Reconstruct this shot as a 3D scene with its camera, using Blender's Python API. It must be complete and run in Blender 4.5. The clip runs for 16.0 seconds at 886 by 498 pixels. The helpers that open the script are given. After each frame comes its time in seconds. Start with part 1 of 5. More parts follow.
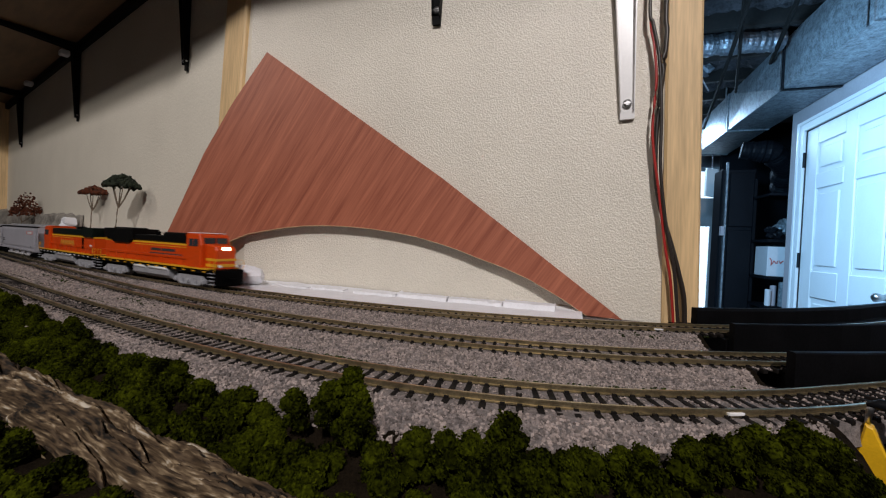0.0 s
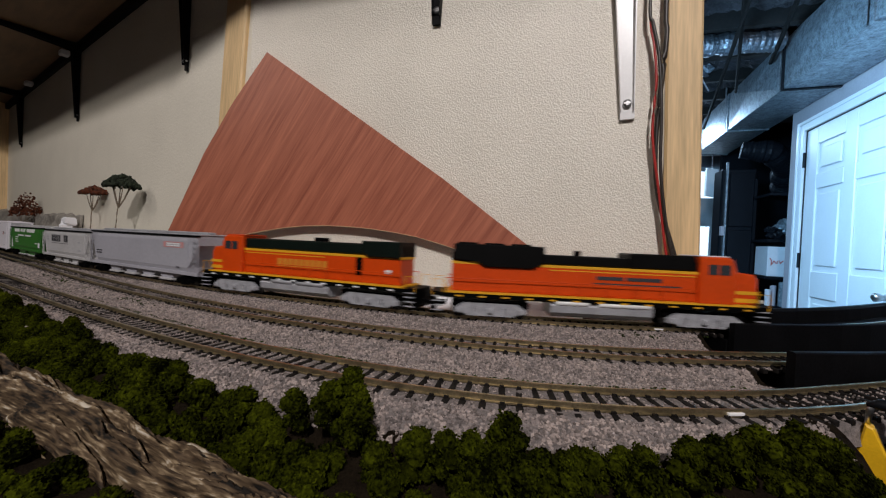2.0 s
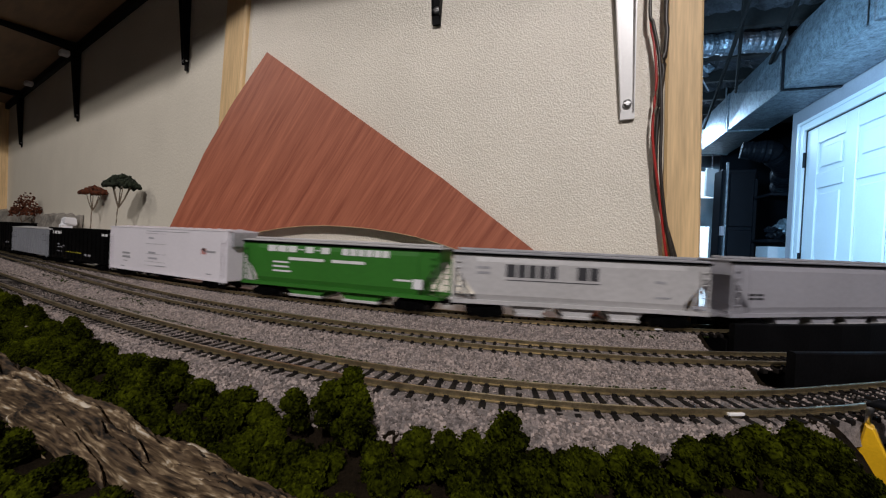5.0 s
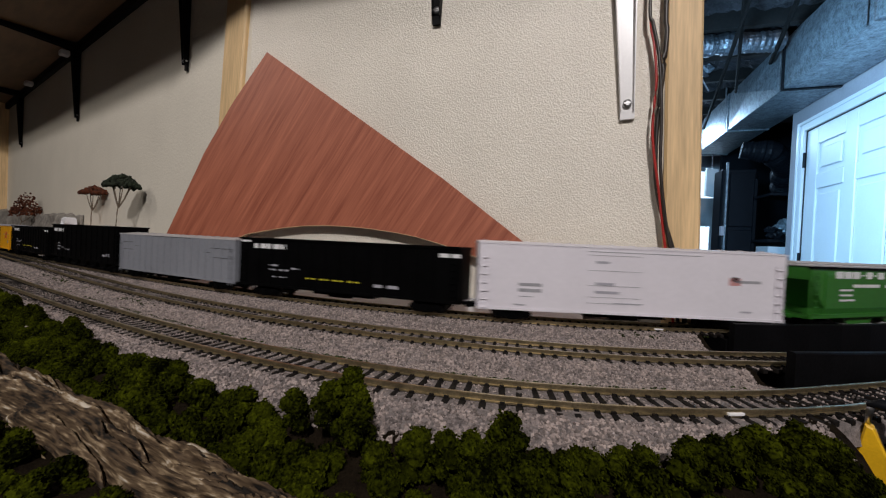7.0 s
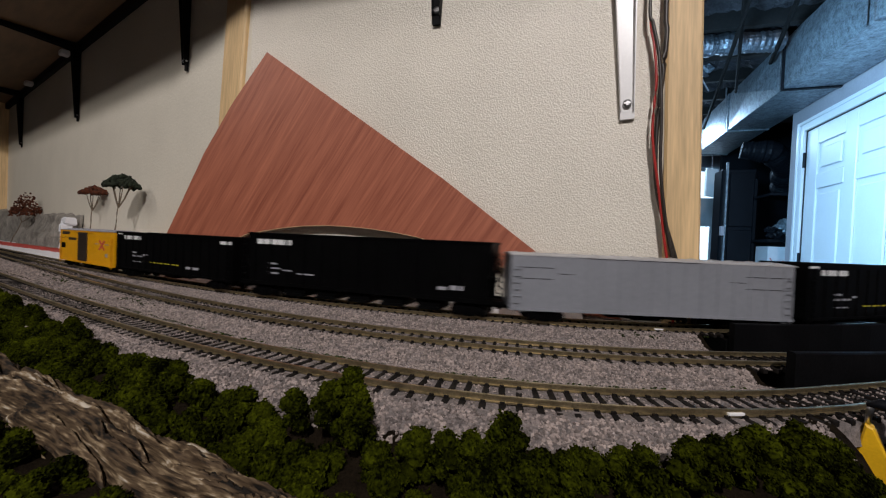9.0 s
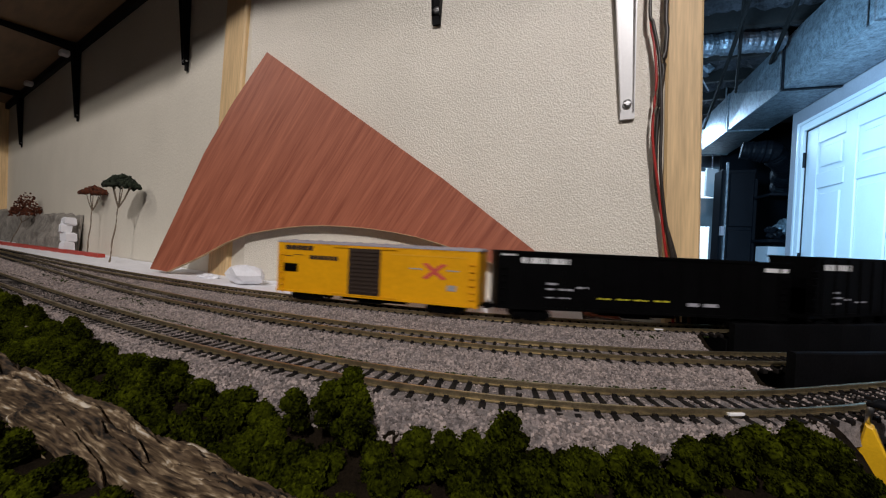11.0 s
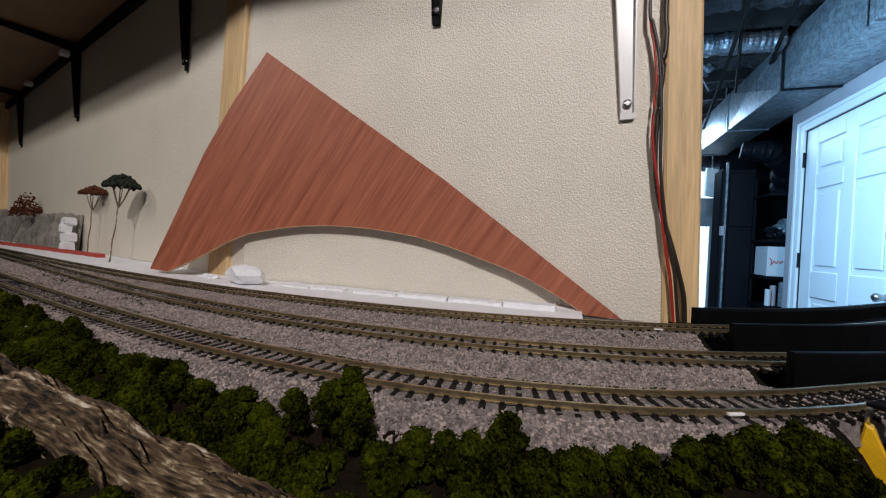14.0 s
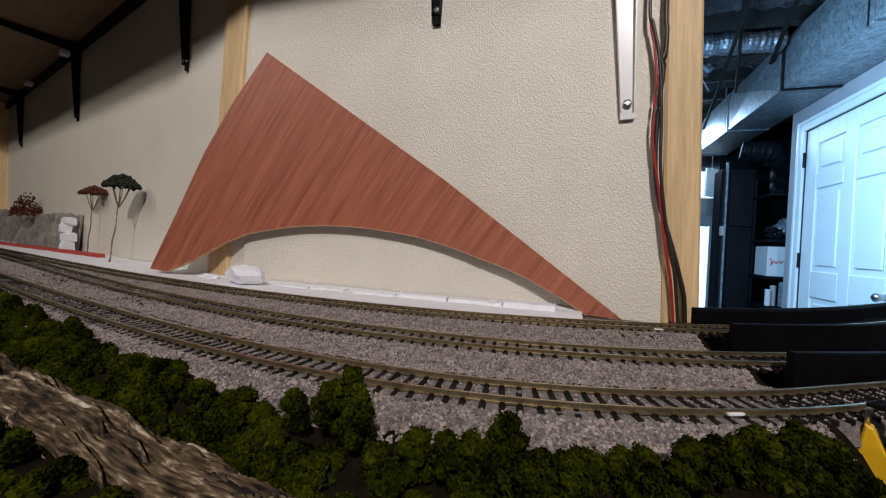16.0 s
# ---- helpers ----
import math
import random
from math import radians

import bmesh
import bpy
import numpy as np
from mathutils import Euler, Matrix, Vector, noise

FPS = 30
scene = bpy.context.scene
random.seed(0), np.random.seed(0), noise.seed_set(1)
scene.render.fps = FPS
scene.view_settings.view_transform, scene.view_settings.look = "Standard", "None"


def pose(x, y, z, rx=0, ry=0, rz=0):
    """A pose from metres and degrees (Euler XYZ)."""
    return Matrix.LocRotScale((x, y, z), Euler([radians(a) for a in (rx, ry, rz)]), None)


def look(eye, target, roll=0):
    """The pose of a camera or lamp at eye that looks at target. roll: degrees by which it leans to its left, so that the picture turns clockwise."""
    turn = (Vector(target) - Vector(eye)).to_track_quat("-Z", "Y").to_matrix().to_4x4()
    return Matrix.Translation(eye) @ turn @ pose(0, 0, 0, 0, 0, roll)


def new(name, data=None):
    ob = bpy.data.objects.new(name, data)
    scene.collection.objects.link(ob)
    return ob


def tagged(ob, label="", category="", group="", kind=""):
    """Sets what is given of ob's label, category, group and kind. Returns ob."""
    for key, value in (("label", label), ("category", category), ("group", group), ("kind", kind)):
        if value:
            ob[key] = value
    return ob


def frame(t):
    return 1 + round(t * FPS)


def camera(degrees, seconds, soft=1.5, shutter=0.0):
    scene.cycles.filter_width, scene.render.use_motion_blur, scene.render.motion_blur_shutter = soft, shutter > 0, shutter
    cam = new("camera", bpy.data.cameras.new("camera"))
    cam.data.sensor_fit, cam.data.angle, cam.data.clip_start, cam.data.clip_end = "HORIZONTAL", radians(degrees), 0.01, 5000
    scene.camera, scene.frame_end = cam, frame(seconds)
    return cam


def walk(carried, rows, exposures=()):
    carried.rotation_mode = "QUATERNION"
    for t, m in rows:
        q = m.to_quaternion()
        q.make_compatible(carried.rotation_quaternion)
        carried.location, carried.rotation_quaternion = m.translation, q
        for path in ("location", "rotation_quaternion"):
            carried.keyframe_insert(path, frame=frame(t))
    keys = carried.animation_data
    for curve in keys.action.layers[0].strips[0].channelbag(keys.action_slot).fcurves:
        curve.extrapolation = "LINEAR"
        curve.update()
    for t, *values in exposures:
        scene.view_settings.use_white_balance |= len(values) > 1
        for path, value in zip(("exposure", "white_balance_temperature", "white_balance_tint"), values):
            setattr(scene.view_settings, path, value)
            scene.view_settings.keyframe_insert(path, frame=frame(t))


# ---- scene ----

# ============ camera ============
TURN = 18.0                      # the house stands this far off the lens's line
cam = camera(96.48, 16.0, soft=1.2, shutter=0.6)
EYE = (0.0, 0.0, 0.057)
AHEAD = (-math.sin(radians(TURN)), math.cos(radians(TURN)), 0.057 - math.tan(radians(1.023)))
STILL = look(EYE, AHEAD, roll=2.543)
walk(cam, [(0.0, STILL), (16.0, STILL)], exposures=[(0.0, 0.0), (16.0, 0.0)])

# ============ light ============
world = bpy.data.worlds.new("world")
scene.world = world
world.use_nodes = True
world.node_tree.nodes["Background"].inputs[0].default_value = (0.6, 0.7, 0.9, 1)
world.node_tree.nodes["Background"].inputs[1].default_value = 0.004


def lamp(name, at, aim, size, watts, color):
    d = bpy.data.lights.new(name, "AREA")
    d.shape, d.size, d.energy, d.color = "DISK", size, watts, color
    ob = new(name, d)
    ob.matrix_world = look(at, aim)
    return ob


lamp("room_lamp", (-0.95, -0.75, 1.22), (-0.5, 0.3, 0.0), 0.12, 2.3, (1.0, 0.93, 0.91))
lamp("room_lamp_far", (-1.95, -0.65, 1.22), (-1.0, 0.4, 0.0), 0.12, 4.9, (1.0, 0.93, 0.88))
lamp("room_lamp_near", (0.35, -1.25, 1.34), (0.0, 0.4, 0.1), 0.14, 28.5, (1.0, 0.945, 0.945))
lamp("utility_lamp", (0.35, 1.95, 0.72), (1.40, 2.7, -0.1), 0.35, 46, (0.31, 0.63, 1.0))
lamp("utility_lamp_far", (0.9, 4.6, 1.2), (1.2, 3.9, 0.3), 0.3, 12, (0.45, 0.7, 1.0))


# ============ materials ============
def mat(name, color, rough=0.6, metal=0.0, vary=0.25, size=40.0, fine=900.0, bump=0.3, depth=0.0004, stretch=(1, 1, 1),
        tint=None, per_piece=0.0, coords="Object", glow=0.0, detail=6.0, grain_only=False, spec=0.5, ramp_at=(0.33, 0.67)):
    """A plain surface with blotches (size) and grain (fine), both per metre."""
    m = bpy.data.materials.new(name)
    m.use_nodes = True
    nt = m.node_tree
    n, ln = nt.nodes, nt.links
    b = n["Principled BSDF"]
    b.inputs["Roughness"].default_value, b.inputs["Metallic"].default_value = rough, metal
    b.inputs["Specular IOR Level"].default_value = spec
    tc = n.new("ShaderNodeTexCoord")
    mp = n.new("ShaderNodeMapping")
    mp.inputs["Scale"].default_value = stretch
    ln.new(tc.outputs[coords], mp.inputs["Vector"])
    big, small = n.new("ShaderNodeTexNoise"), n.new("ShaderNodeTexNoise")
    big.inputs["Scale"].default_value, small.inputs["Scale"].default_value = size, fine
    big.inputs["Detail"].default_value = detail
    for k in (big, small):
        ln.new(mp.outputs[0], k.inputs["Vector"])
    add = n.new("ShaderNodeMath")
    add.operation = "MULTIPLY_ADD"
    add.inputs[1].default_value = 0.45
    ln.new(small.outputs["Fac"], add.inputs[0])
    half = n.new("ShaderNodeMath")
    half.operation = "MULTIPLY"
    half.inputs[1].default_value = 0.55
    ln.new(big.outputs["Fac"], half.inputs[0])
    ln.new(half.outputs[0], add.inputs[2])
    ramp = n.new("ShaderNodeValToRGB")
    lo = [c * (1 - vary) for c in color]
    hi = [min(1, c * (1 + vary)) for c in (tint or color)]
    ramp.color_ramp.elements[0].position, ramp.color_ramp.elements[1].position = ramp_at
    ramp.color_ramp.elements[0].color, ramp.color_ramp.elements[1].color = (*lo, 1), (*hi, 1)
    ln.new(add.outputs[0], ramp.inputs[0])
    out = ramp.outputs[0]
    if per_piece:
        info = n.new("ShaderNodeObjectInfo")
        hsv = n.new("ShaderNodeHueSaturation")
        rng = n.new("ShaderNodeMapRange")
        rng.inputs["To Min"].default_value, rng.inputs["To Max"].default_value = 1 - per_piece, 1 + per_piece
        ln.new(info.outputs["Random"], rng.inputs["Value"])
        ln.new(rng.outputs[0], hsv.inputs["Value"])
        ln.new(out, hsv.inputs["Color"])
        out = hsv.outputs[0]
    ln.new(out, b.inputs["Base Color"])
    if bump:
        bp = n.new("ShaderNodeBump")
        bp.inputs["Strength"].default_value, bp.inputs["Distance"].default_value = bump, depth
        ln.new(small.outputs["Fac"] if grain_only else add.outputs[0], bp.inputs["Height"])
        ln.new(bp.outputs[0], b.inputs["Normal"])
    if glow:
        b.inputs["Emission Color"].default_value = (*color, 1)
        b.inputs["Emission Strength"].default_value = glow
    return m


def island(m, spread=0.5):
    """Vary a joined mesh's colour from piece to piece."""
    nt = m.node_tree
    n, ln = nt.nodes, nt.links
    b = n["Principled BSDF"]
    src = b.inputs["Base Color"].links[0].from_socket
    geo, rng, hsv = n.new("ShaderNodeNewGeometry"), n.new("ShaderNodeMapRange"), n.new("ShaderNodeHueSaturation")
    rng.inputs["To Min"].default_value, rng.inputs["To Max"].default_value = 1 - spread, 1 + spread
    ln.new(geo.outputs["Random Per Island"], rng.inputs["Value"])
    ln.new(rng.outputs[0], hsv.inputs["Value"])
    ln.new(src, hsv.inputs["Color"])
    ln.new(hsv.outputs[0], b.inputs["Base Color"])
    return m


WALL = mat("textured_wall_paint", (0.74, 0.69, 0.59), 0.21, vary=0.07, size=12, fine=640, stretch=(1, 1, 0.95), bump=1.0, depth=0.0010, grain_only=True)
WALL_SMOOTH = mat("smooth_wall_paint", (0.74, 0.69, 0.58), 0.5, vary=0.06, size=9, fine=260, bump=0.5, depth=0.0009, grain_only=True)
PINE = mat("pine_lumber", (0.70, 0.49, 0.25), 0.55, vary=0.22, size=30, fine=150, stretch=(4, 4, 0.22), bump=0.25)
VENEER = mat("red_veneer", (0.335, 0.088, 0.047), 0.45, vary=0.31, size=120, fine=520, stretch=(1, 1, 0.035), bump=0.2,
             depth=0.0002, tint=(0.37, 0.125, 0.070))
grain = VENEER.node_tree.nodes["Mapping"]
grain.vector_type = "TEXTURE"
grain.inputs["Rotation"].default_value = (0, radians(33), 0)
grain.inputs["Scale"].default_value = (1, 1, 26)
PLY_EDGE = mat("plywood_edge", (0.5, 0.33, 0.18), 0.7, vary=0.3, size=60, fine=500, stretch=(1, 1, 6))
SHELF = mat("shelf_board", (0.18, 0.105, 0.05), 0.6, vary=0.3, size=10, fine=200, stretch=(1, 6, 1))
BLACK = mat("black_paint", (0.004, 0.004, 0.0045), 0.5, spec=0.12, vary=0.4, size=60, fine=700, bump=0.2)
BLACK_BOARD = mat("black_foam_board", (0.0035, 0.0035, 0.004), 0.6, spec=0.07, vary=0.5, size=40, fine=600, bump=0.4)
WHITE_METAL = mat("white_enamel", (0.78, 0.77, 0.76), 0.28, vary=0.04, size=30, fine=400, bump=0.05)
STEEL = mat("screw_steel", (0.5, 0.5, 0.5), 0.3, 1.0, vary=0.2)
BRASS = mat("weathered_nickel_rail", (0.50, 0.41, 0.25), 0.30, 0.92, vary=0.35, size=120, fine=900, bump=0.15, depth=0.0002)
TIE = mat("dark_plastic_tie", (0.010, 0.008, 0.007), 0.8, spec=0.15, vary=0.4, size=300, fine=2500, per_piece=0.35)
BALLAST = mat("ballast_bed", (0.17, 0.145, 0.136), 0.9, vary=0.5, size=320, fine=1400, bump=1.0, depth=0.0009)
STONE = island(mat("ballast_stone", (0.235, 0.20, 0.192), 0.85, vary=0.3, size=150, fine=2500, bump=0.4, tint=(0.26, 0.21, 0.185)), 0.6)
# brown earth, its colour darkened to hold the shade in gaps between bushes
SHADED_DIRT = mat("brown_dirt_shaded", (0.010, 0.007, 0.004), 0.95, spec=0.05, vary=0.5, size=200, fine=1200, bump=0.9, depth=0.001)
FOAM = mat("white_foam", (0.80, 0.80, 0.83), 0.75, vary=0.08, size=60, fine=700, bump=0.6, depth=0.0008)
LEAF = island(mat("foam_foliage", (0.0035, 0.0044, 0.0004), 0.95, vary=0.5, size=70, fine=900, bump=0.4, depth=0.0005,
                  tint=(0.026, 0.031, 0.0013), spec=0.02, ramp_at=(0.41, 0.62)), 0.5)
LEAF_DARK = island(mat("dark_green_crown", (0.012, 0.018, 0.008), 0.95, vary=0.5, size=300, fine=1500, bump=0.8), 0.4)
LEAF_BROWN = island(mat("russet_crown", (0.085, 0.020, 0.005), 0.95, vary=0.5, size=300, fine=1500, bump=0.8), 0.5)
GRASS = island(mat("tuft_green", (0.018, 0.026, 0.005), 0.95, vary=0.5, size=300, fine=1500, spec=0.1), 0.5)
TWIG = mat("tree_stem", (0.17, 0.13, 0.09), 0.8, vary=0.3, size=200, fine=900)
ROCK = mat("plaster_rock", (0.24, 0.22, 0.19), 0.85, vary=0.5, size=25, fine=170, bump=0.8, depth=0.002, stretch=(1, 1, 0.5))
RED = mat("red_plastic", (0.42, 0.035, 0.02), 0.45, vary=0.2)
YELLOW = mat("yellow_plastic", (0.75, 0.42, 0.01), 0.45, vary=0.1)
WIRE_RED = mat("red_wire", (0.38, 0.02, 0.015), 0.4, vary=0.15)
WIRE_BROWN = mat("brown_black_cable", (0.025, 0.018, 0.014), 0.4, vary=0.3)
GALV = mat("galvanised_sheet", (0.27, 0.31, 0.34), 0.42, 0.6, vary=0.6, size=34, fine=120, bump=0.12, depth=0.001)
FOIL = mat("crumpled_foil", (0.24, 0.26, 0.29), 0.40, 0.85, vary=0.3, size=18, fine=60, bump=1.0, depth=0.02)
DOOR_WHITE = mat("white_door_paint", (0.78, 0.79, 0.80), 0.4, vary=0.03, size=8, fine=120, bump=0.1)
PLASTER = mat("grey_plaster", (0.42, 0.38, 0.40), 0.8, vary=0.1, size=5, fine=90)
# joist and insulation colours carry the ceiling's shade: near black against the nearby lamp
CEIL = mat("dimmed_joist_wood", (0.016, 0.012, 0.010), 0.85, vary=0.4, size=6, fine=60)
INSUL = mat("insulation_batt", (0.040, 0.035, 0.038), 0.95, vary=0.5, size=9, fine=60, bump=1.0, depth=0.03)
CONCRETE = mat("concrete_floor", (0.16, 0.16, 0.16), 0.8, vary=0.2, size=3, fine=60)
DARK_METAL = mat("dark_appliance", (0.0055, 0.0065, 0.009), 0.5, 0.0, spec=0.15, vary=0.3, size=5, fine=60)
CARDBOARD = mat("white_carton", (0.72, 0.72, 0.74), 0.6, vary=0.05)
GREYROOM = mat("plain_room_wall", (0.20, 0.19, 0.18), 0.8, vary=0.08, size=3, fine=50)
GLOW_PANE = mat("glowing_pane", (0.62, 0.82, 1.0), 0.3, vary=0.0, bump=0, glow=1.6)

ORANGE = mat("orange_loco_paint", (0.60, 0.058, 0.003), 0.38, spec=0.35, vary=0.10, size=40, fine=400, bump=0.08)
LOCO_BLACK = mat("loco_black", (0.003, 0.003, 0.003), 0.42, spec=0.12, vary=0.3, size=60, fine=500, bump=0.1)
LOCO_GREEN = mat("loco_dark_green", (0.004, 0.008, 0.006), 0.42, spec=0.15, vary=0.3, size=60, fine=500, bump=0.1)
STRIPE = mat("stripe_yellow", (0.72, 0.36, 0.015), 0.45, vary=0.08)
SILVER = mat("silver_truck_paint", (0.34, 0.34, 0.36), 0.5, 0.1, vary=0.3, size=200, fine=900)
TANK = mat("grey_tank_paint", (0.36, 0.36, 0.38), 0.4, 0.15, vary=0.2, size=80, fine=500)
GLASS = mat("dark_window", (0.03, 0.035, 0.04), 0.12, vary=0.1, bump=0)
LENS = mat("headlight_glow", (1.0, 0.85, 0.55), 0.2, vary=0.0, bump=0, glow=9.0)
GREY = mat("grey_hopper_paint", (0.36, 0.355, 0.39), 0.45, vary=0.10, size=30, fine=300, bump=0.08)
PALE = mat("pale_hopper_paint", (0.46, 0.45, 0.45), 0.5, vary=0.14, size=30, fine=300, bump=0.08)
GREEN = mat("green_boxcar_paint", (0.030, 0.155, 0.018), 0.45, vary=0.12, size=40, fine=300, bump=0.08)
WHITE = mat("white_reefer_paint", (0.72, 0.69, 0.73), 0.42, vary=0.05, size=30, fine=300, bump=0.05)
CAR_BLACK = mat("car_black", (0.0018, 0.0018, 0.002), 0.5, spec=0.04, vary=0.4, size=50, fine=400, bump=0.1)
COAL = mat("coal", (0.02, 0.02, 0.02), 0.7, vary=0.6, size=200, fine=900, bump=1.0, depth=0.001)
GONDOLA = mat("blue_grey_paint", (0.225, 0.235, 0.26), 0.5, vary=0.10, size=30, fine=300, bump=0.08)
YELLOW_CAR = mat("yellow_boxcar_paint", (0.72, 0.335, 0.003), 0.45, spec=0.3, vary=0.10, size=40, fine=300, bump=0.08)
INK = mat("dark_lettering", (0.03, 0.03, 0.035), 0.6, vary=0.1)
INK_WHITE = mat("white_lettering", (0.7, 0.7, 0.7), 0.6, vary=0.1)
INK_GOLD = mat("gold_lettering", (0.60, 0.22, 0.015), 0.6, vary=0.1)
INK_YELLOW = mat("yellow_dash_paint", (0.50, 0.44, 0.02), 0.6, vary=0.1)
INK_RED = mat("red_lettering", (0.55, 0.08, 0.05), 0.6, vary=0.1)
INK_PINK = mat("faded_pink_lettering", (0.52, 0.24, 0.23), 0.6, vary=0.1)
BROWN_DOOR = mat("brown_ribbed_door", (0.030, 0.018, 0.012), 0.5, vary=0.3)
WHEEL = mat("dark_wheel", (0.025, 0.022, 0.02), 0.5, 0.4, vary=0.3)


# ============ mesh helpers ============
def box(bm, x0, x1, y0, y1, z0, z1, bevel=0.0):
    vs = [bm.verts.new((x, y, z)) for x in (x0, x1) for y in (y0, y1) for z in (z0, z1)]
    fs = [bm.faces.new([vs[i] for i in f]) for f in ((0, 1, 3, 2), (4, 6, 7, 5), (0, 4, 5, 1), (2, 3, 7, 6), (0, 2, 6, 4), (1, 5, 7, 3))]
    if bevel:
        es = {e for f in fs for e in f.edges}
        bmesh.ops.bevel(bm, geom=list(es), offset=bevel, segments=1, affect="EDGES")


def prism(bm, outline, a0, a1, axis="y", bevel=0.0):
    """Extrudes an outline. axis y: outline in (x, z); axis x: outline in (y, z); axis z: outline in (x, y)."""
    def at(p, a):
        return {"y": (p[0], a, p[1]), "x": (a, p[0], p[1]), "z": (p[0], p[1], a)}[axis]
    lo, hi = [bm.verts.new(at(p, a0)) for p in outline], [bm.verts.new(at(p, a1)) for p in outline]
    fs = [bm.faces.new(lo), bm.faces.new(hi[::-1])]
    for i in range(len(outline)):
        j = (i + 1) % len(outline)
        fs.append(bm.faces.new((lo[j], lo[i], hi[i], hi[j])))
    if bevel:
        es = {e for f in fs[:2] for e in f.edges}
        bmesh.ops.bevel(bm, geom=list(es), offset=bevel, segments=1, affect="EDGES")


def tube(bm, points, radius, seg=8, close=True):
    """A round bar along points; radius may be a list."""
    rings = []
    pts = [Vector(p) for p in points]
    for i, p in enumerate(pts):
        t = (pts[min(i + 1, len(pts) - 1)] - pts[max(i - 1, 0)]).normalized()
        u = t.cross(Vector((0, 0, 1)))
        if u.length < 0.05:
            u = t.cross(Vector((1, 0, 0)))
        u.normalize()
        v = t.cross(u)
        r = radius[i] if isinstance(radius, (list, tuple)) else radius
        rings.append([bm.verts.new(p + r * (math.cos(2 * math.pi * k / seg) * u + math.sin(2 * math.pi * k / seg) * v)) for k in range(seg)])
    for a, b in zip(rings, rings[1:]):
        for k in range(seg):
            bm.faces.new((a[k], a[(k + 1) % seg], b[(k + 1) % seg], b[k]))
    if close:
        bm.faces.new(rings[0][::-1])
        bm.faces.new(rings[-1])


BALLS = {}


def ball(level):
    """Points and triangles of a round ball, made once a level."""
    if level not in BALLS:
        b = bmesh.new()
        bmesh.ops.create_icosphere(b, subdivisions=level, radius=1.0)
        b.verts.index_update()
        BALLS[level] = [v.co.normalized() for v in b.verts], [[v.index for v in f.verts] for f in b.faces]
        b.free()
    return BALLS[level]


def blob(bm, at, r, level=2, rough=0.3, freq=120.0, squash=(1, 1, 1)):
    """A lumpy ball."""
    at = Vector(at)
    pts, tris = ball(level)
    made = []
    for d in pts:
        k = r * (1 + rough * noise.noise(d * 1.7 + at * freq) + rough * 0.7 * noise.noise(d * 4.5 + at * freq * 2))
        made.append(bm.verts.new((at.x + d.x * squash[0] * k, at.y + d.y * squash[1] * k, at.z + d.z * squash[2] * k)))
    for t in tris:
        bm.faces.new([made[i] for i in t])


def mesh_of(name, bm, material, smooth=False):
    bmesh.ops.recalc_face_normals(bm, faces=bm.faces)
    me = bpy.data.meshes.new(name)
    bm.to_mesh(me)
    bm.free()
    me.materials.append(material)
    if smooth:
        for p in me.polygons:
            p.use_smooth = True
    return me


def part(name, bm, material, parent, label="", smooth=False):
    ob = new(name, mesh_of(name, bm, material, smooth))
    ob.parent = parent
    return tagged(ob, label)


def thing(name, label, category, group="", kind="", bm=None, material=None, smooth=False):
    ob = new(name, mesh_of(name, bm, material, smooth) if bm else None)
    return tagged(ob, label, category, group, kind)


def boxes(*rows, bevel=0.0):
    bm = bmesh.new()
    for r in rows:
        box(bm, *r, bevel=bevel)
    return bm


def plan(x, d):
    """A place from its metres to the right of and ahead of the lens's line, in the house's axes."""
    c, s = math.cos(radians(TURN)), math.sin(radians(TURN))
    return c * x - s * d, s * x + c * d


# ============ the shell of the basement ============
FLOOR, CEILING = -1.16, 1.42
WALL_Y, KINK = 0.41, (-0.40, 0.41)
LEFT_DIR = Vector((-1.30, 0.39)).normalized()


def on_left(s, out=0.0):
    """A point s metres along the left board from the stud, out in front of it."""
    return KINK[0] + LEFT_DIR.x * s - LEFT_DIR.y * out, KINK[1] + LEFT_DIR.y * s + LEFT_DIR.x * out


thing("floor", "grey concrete basement floor", "floor", kind="structure", bm=boxes((-3.7, 3.2, -2.6, 6.2, FLOOR - 0.1, FLOOR)), material=CONCRETE)
thing("ceiling", "unfinished ceiling of boards, dimmed in its colour", "ceiling", kind="structure", bm=boxes((-3.7, 3.2, -2.6, 6.2, CEILING + 0.2, CEILING + 0.3)), material=CEIL)
thing("wall_south", "plain painted room wall", "wall", kind="structure", bm=boxes((-3.7, 3.2, -2.7, -2.6, FLOOR, CEILING + 0.2)), material=GREYROOM)
thing("wall_west", "plain painted room wall", "wall", kind="structure", bm=boxes((-3.8, -3.7, -2.7, 6.2, FLOOR, CEILING + 0.2)), material=GREYROOM)
thing("wall_east", "plain painted room wall", "wall", kind="structure", bm=boxes((3.2, 3.3, -2.7, 6.2, FLOOR, CEILING + 0.2)), material=GREYROOM)
thing("wall_far", "dim bare wall at the end of the utility room", "wall", kind="structure", bm=boxes((-3.7, 3.2, 6.2, 6.3, FLOOR, CEILING + 0.2)), material=PLASTER)

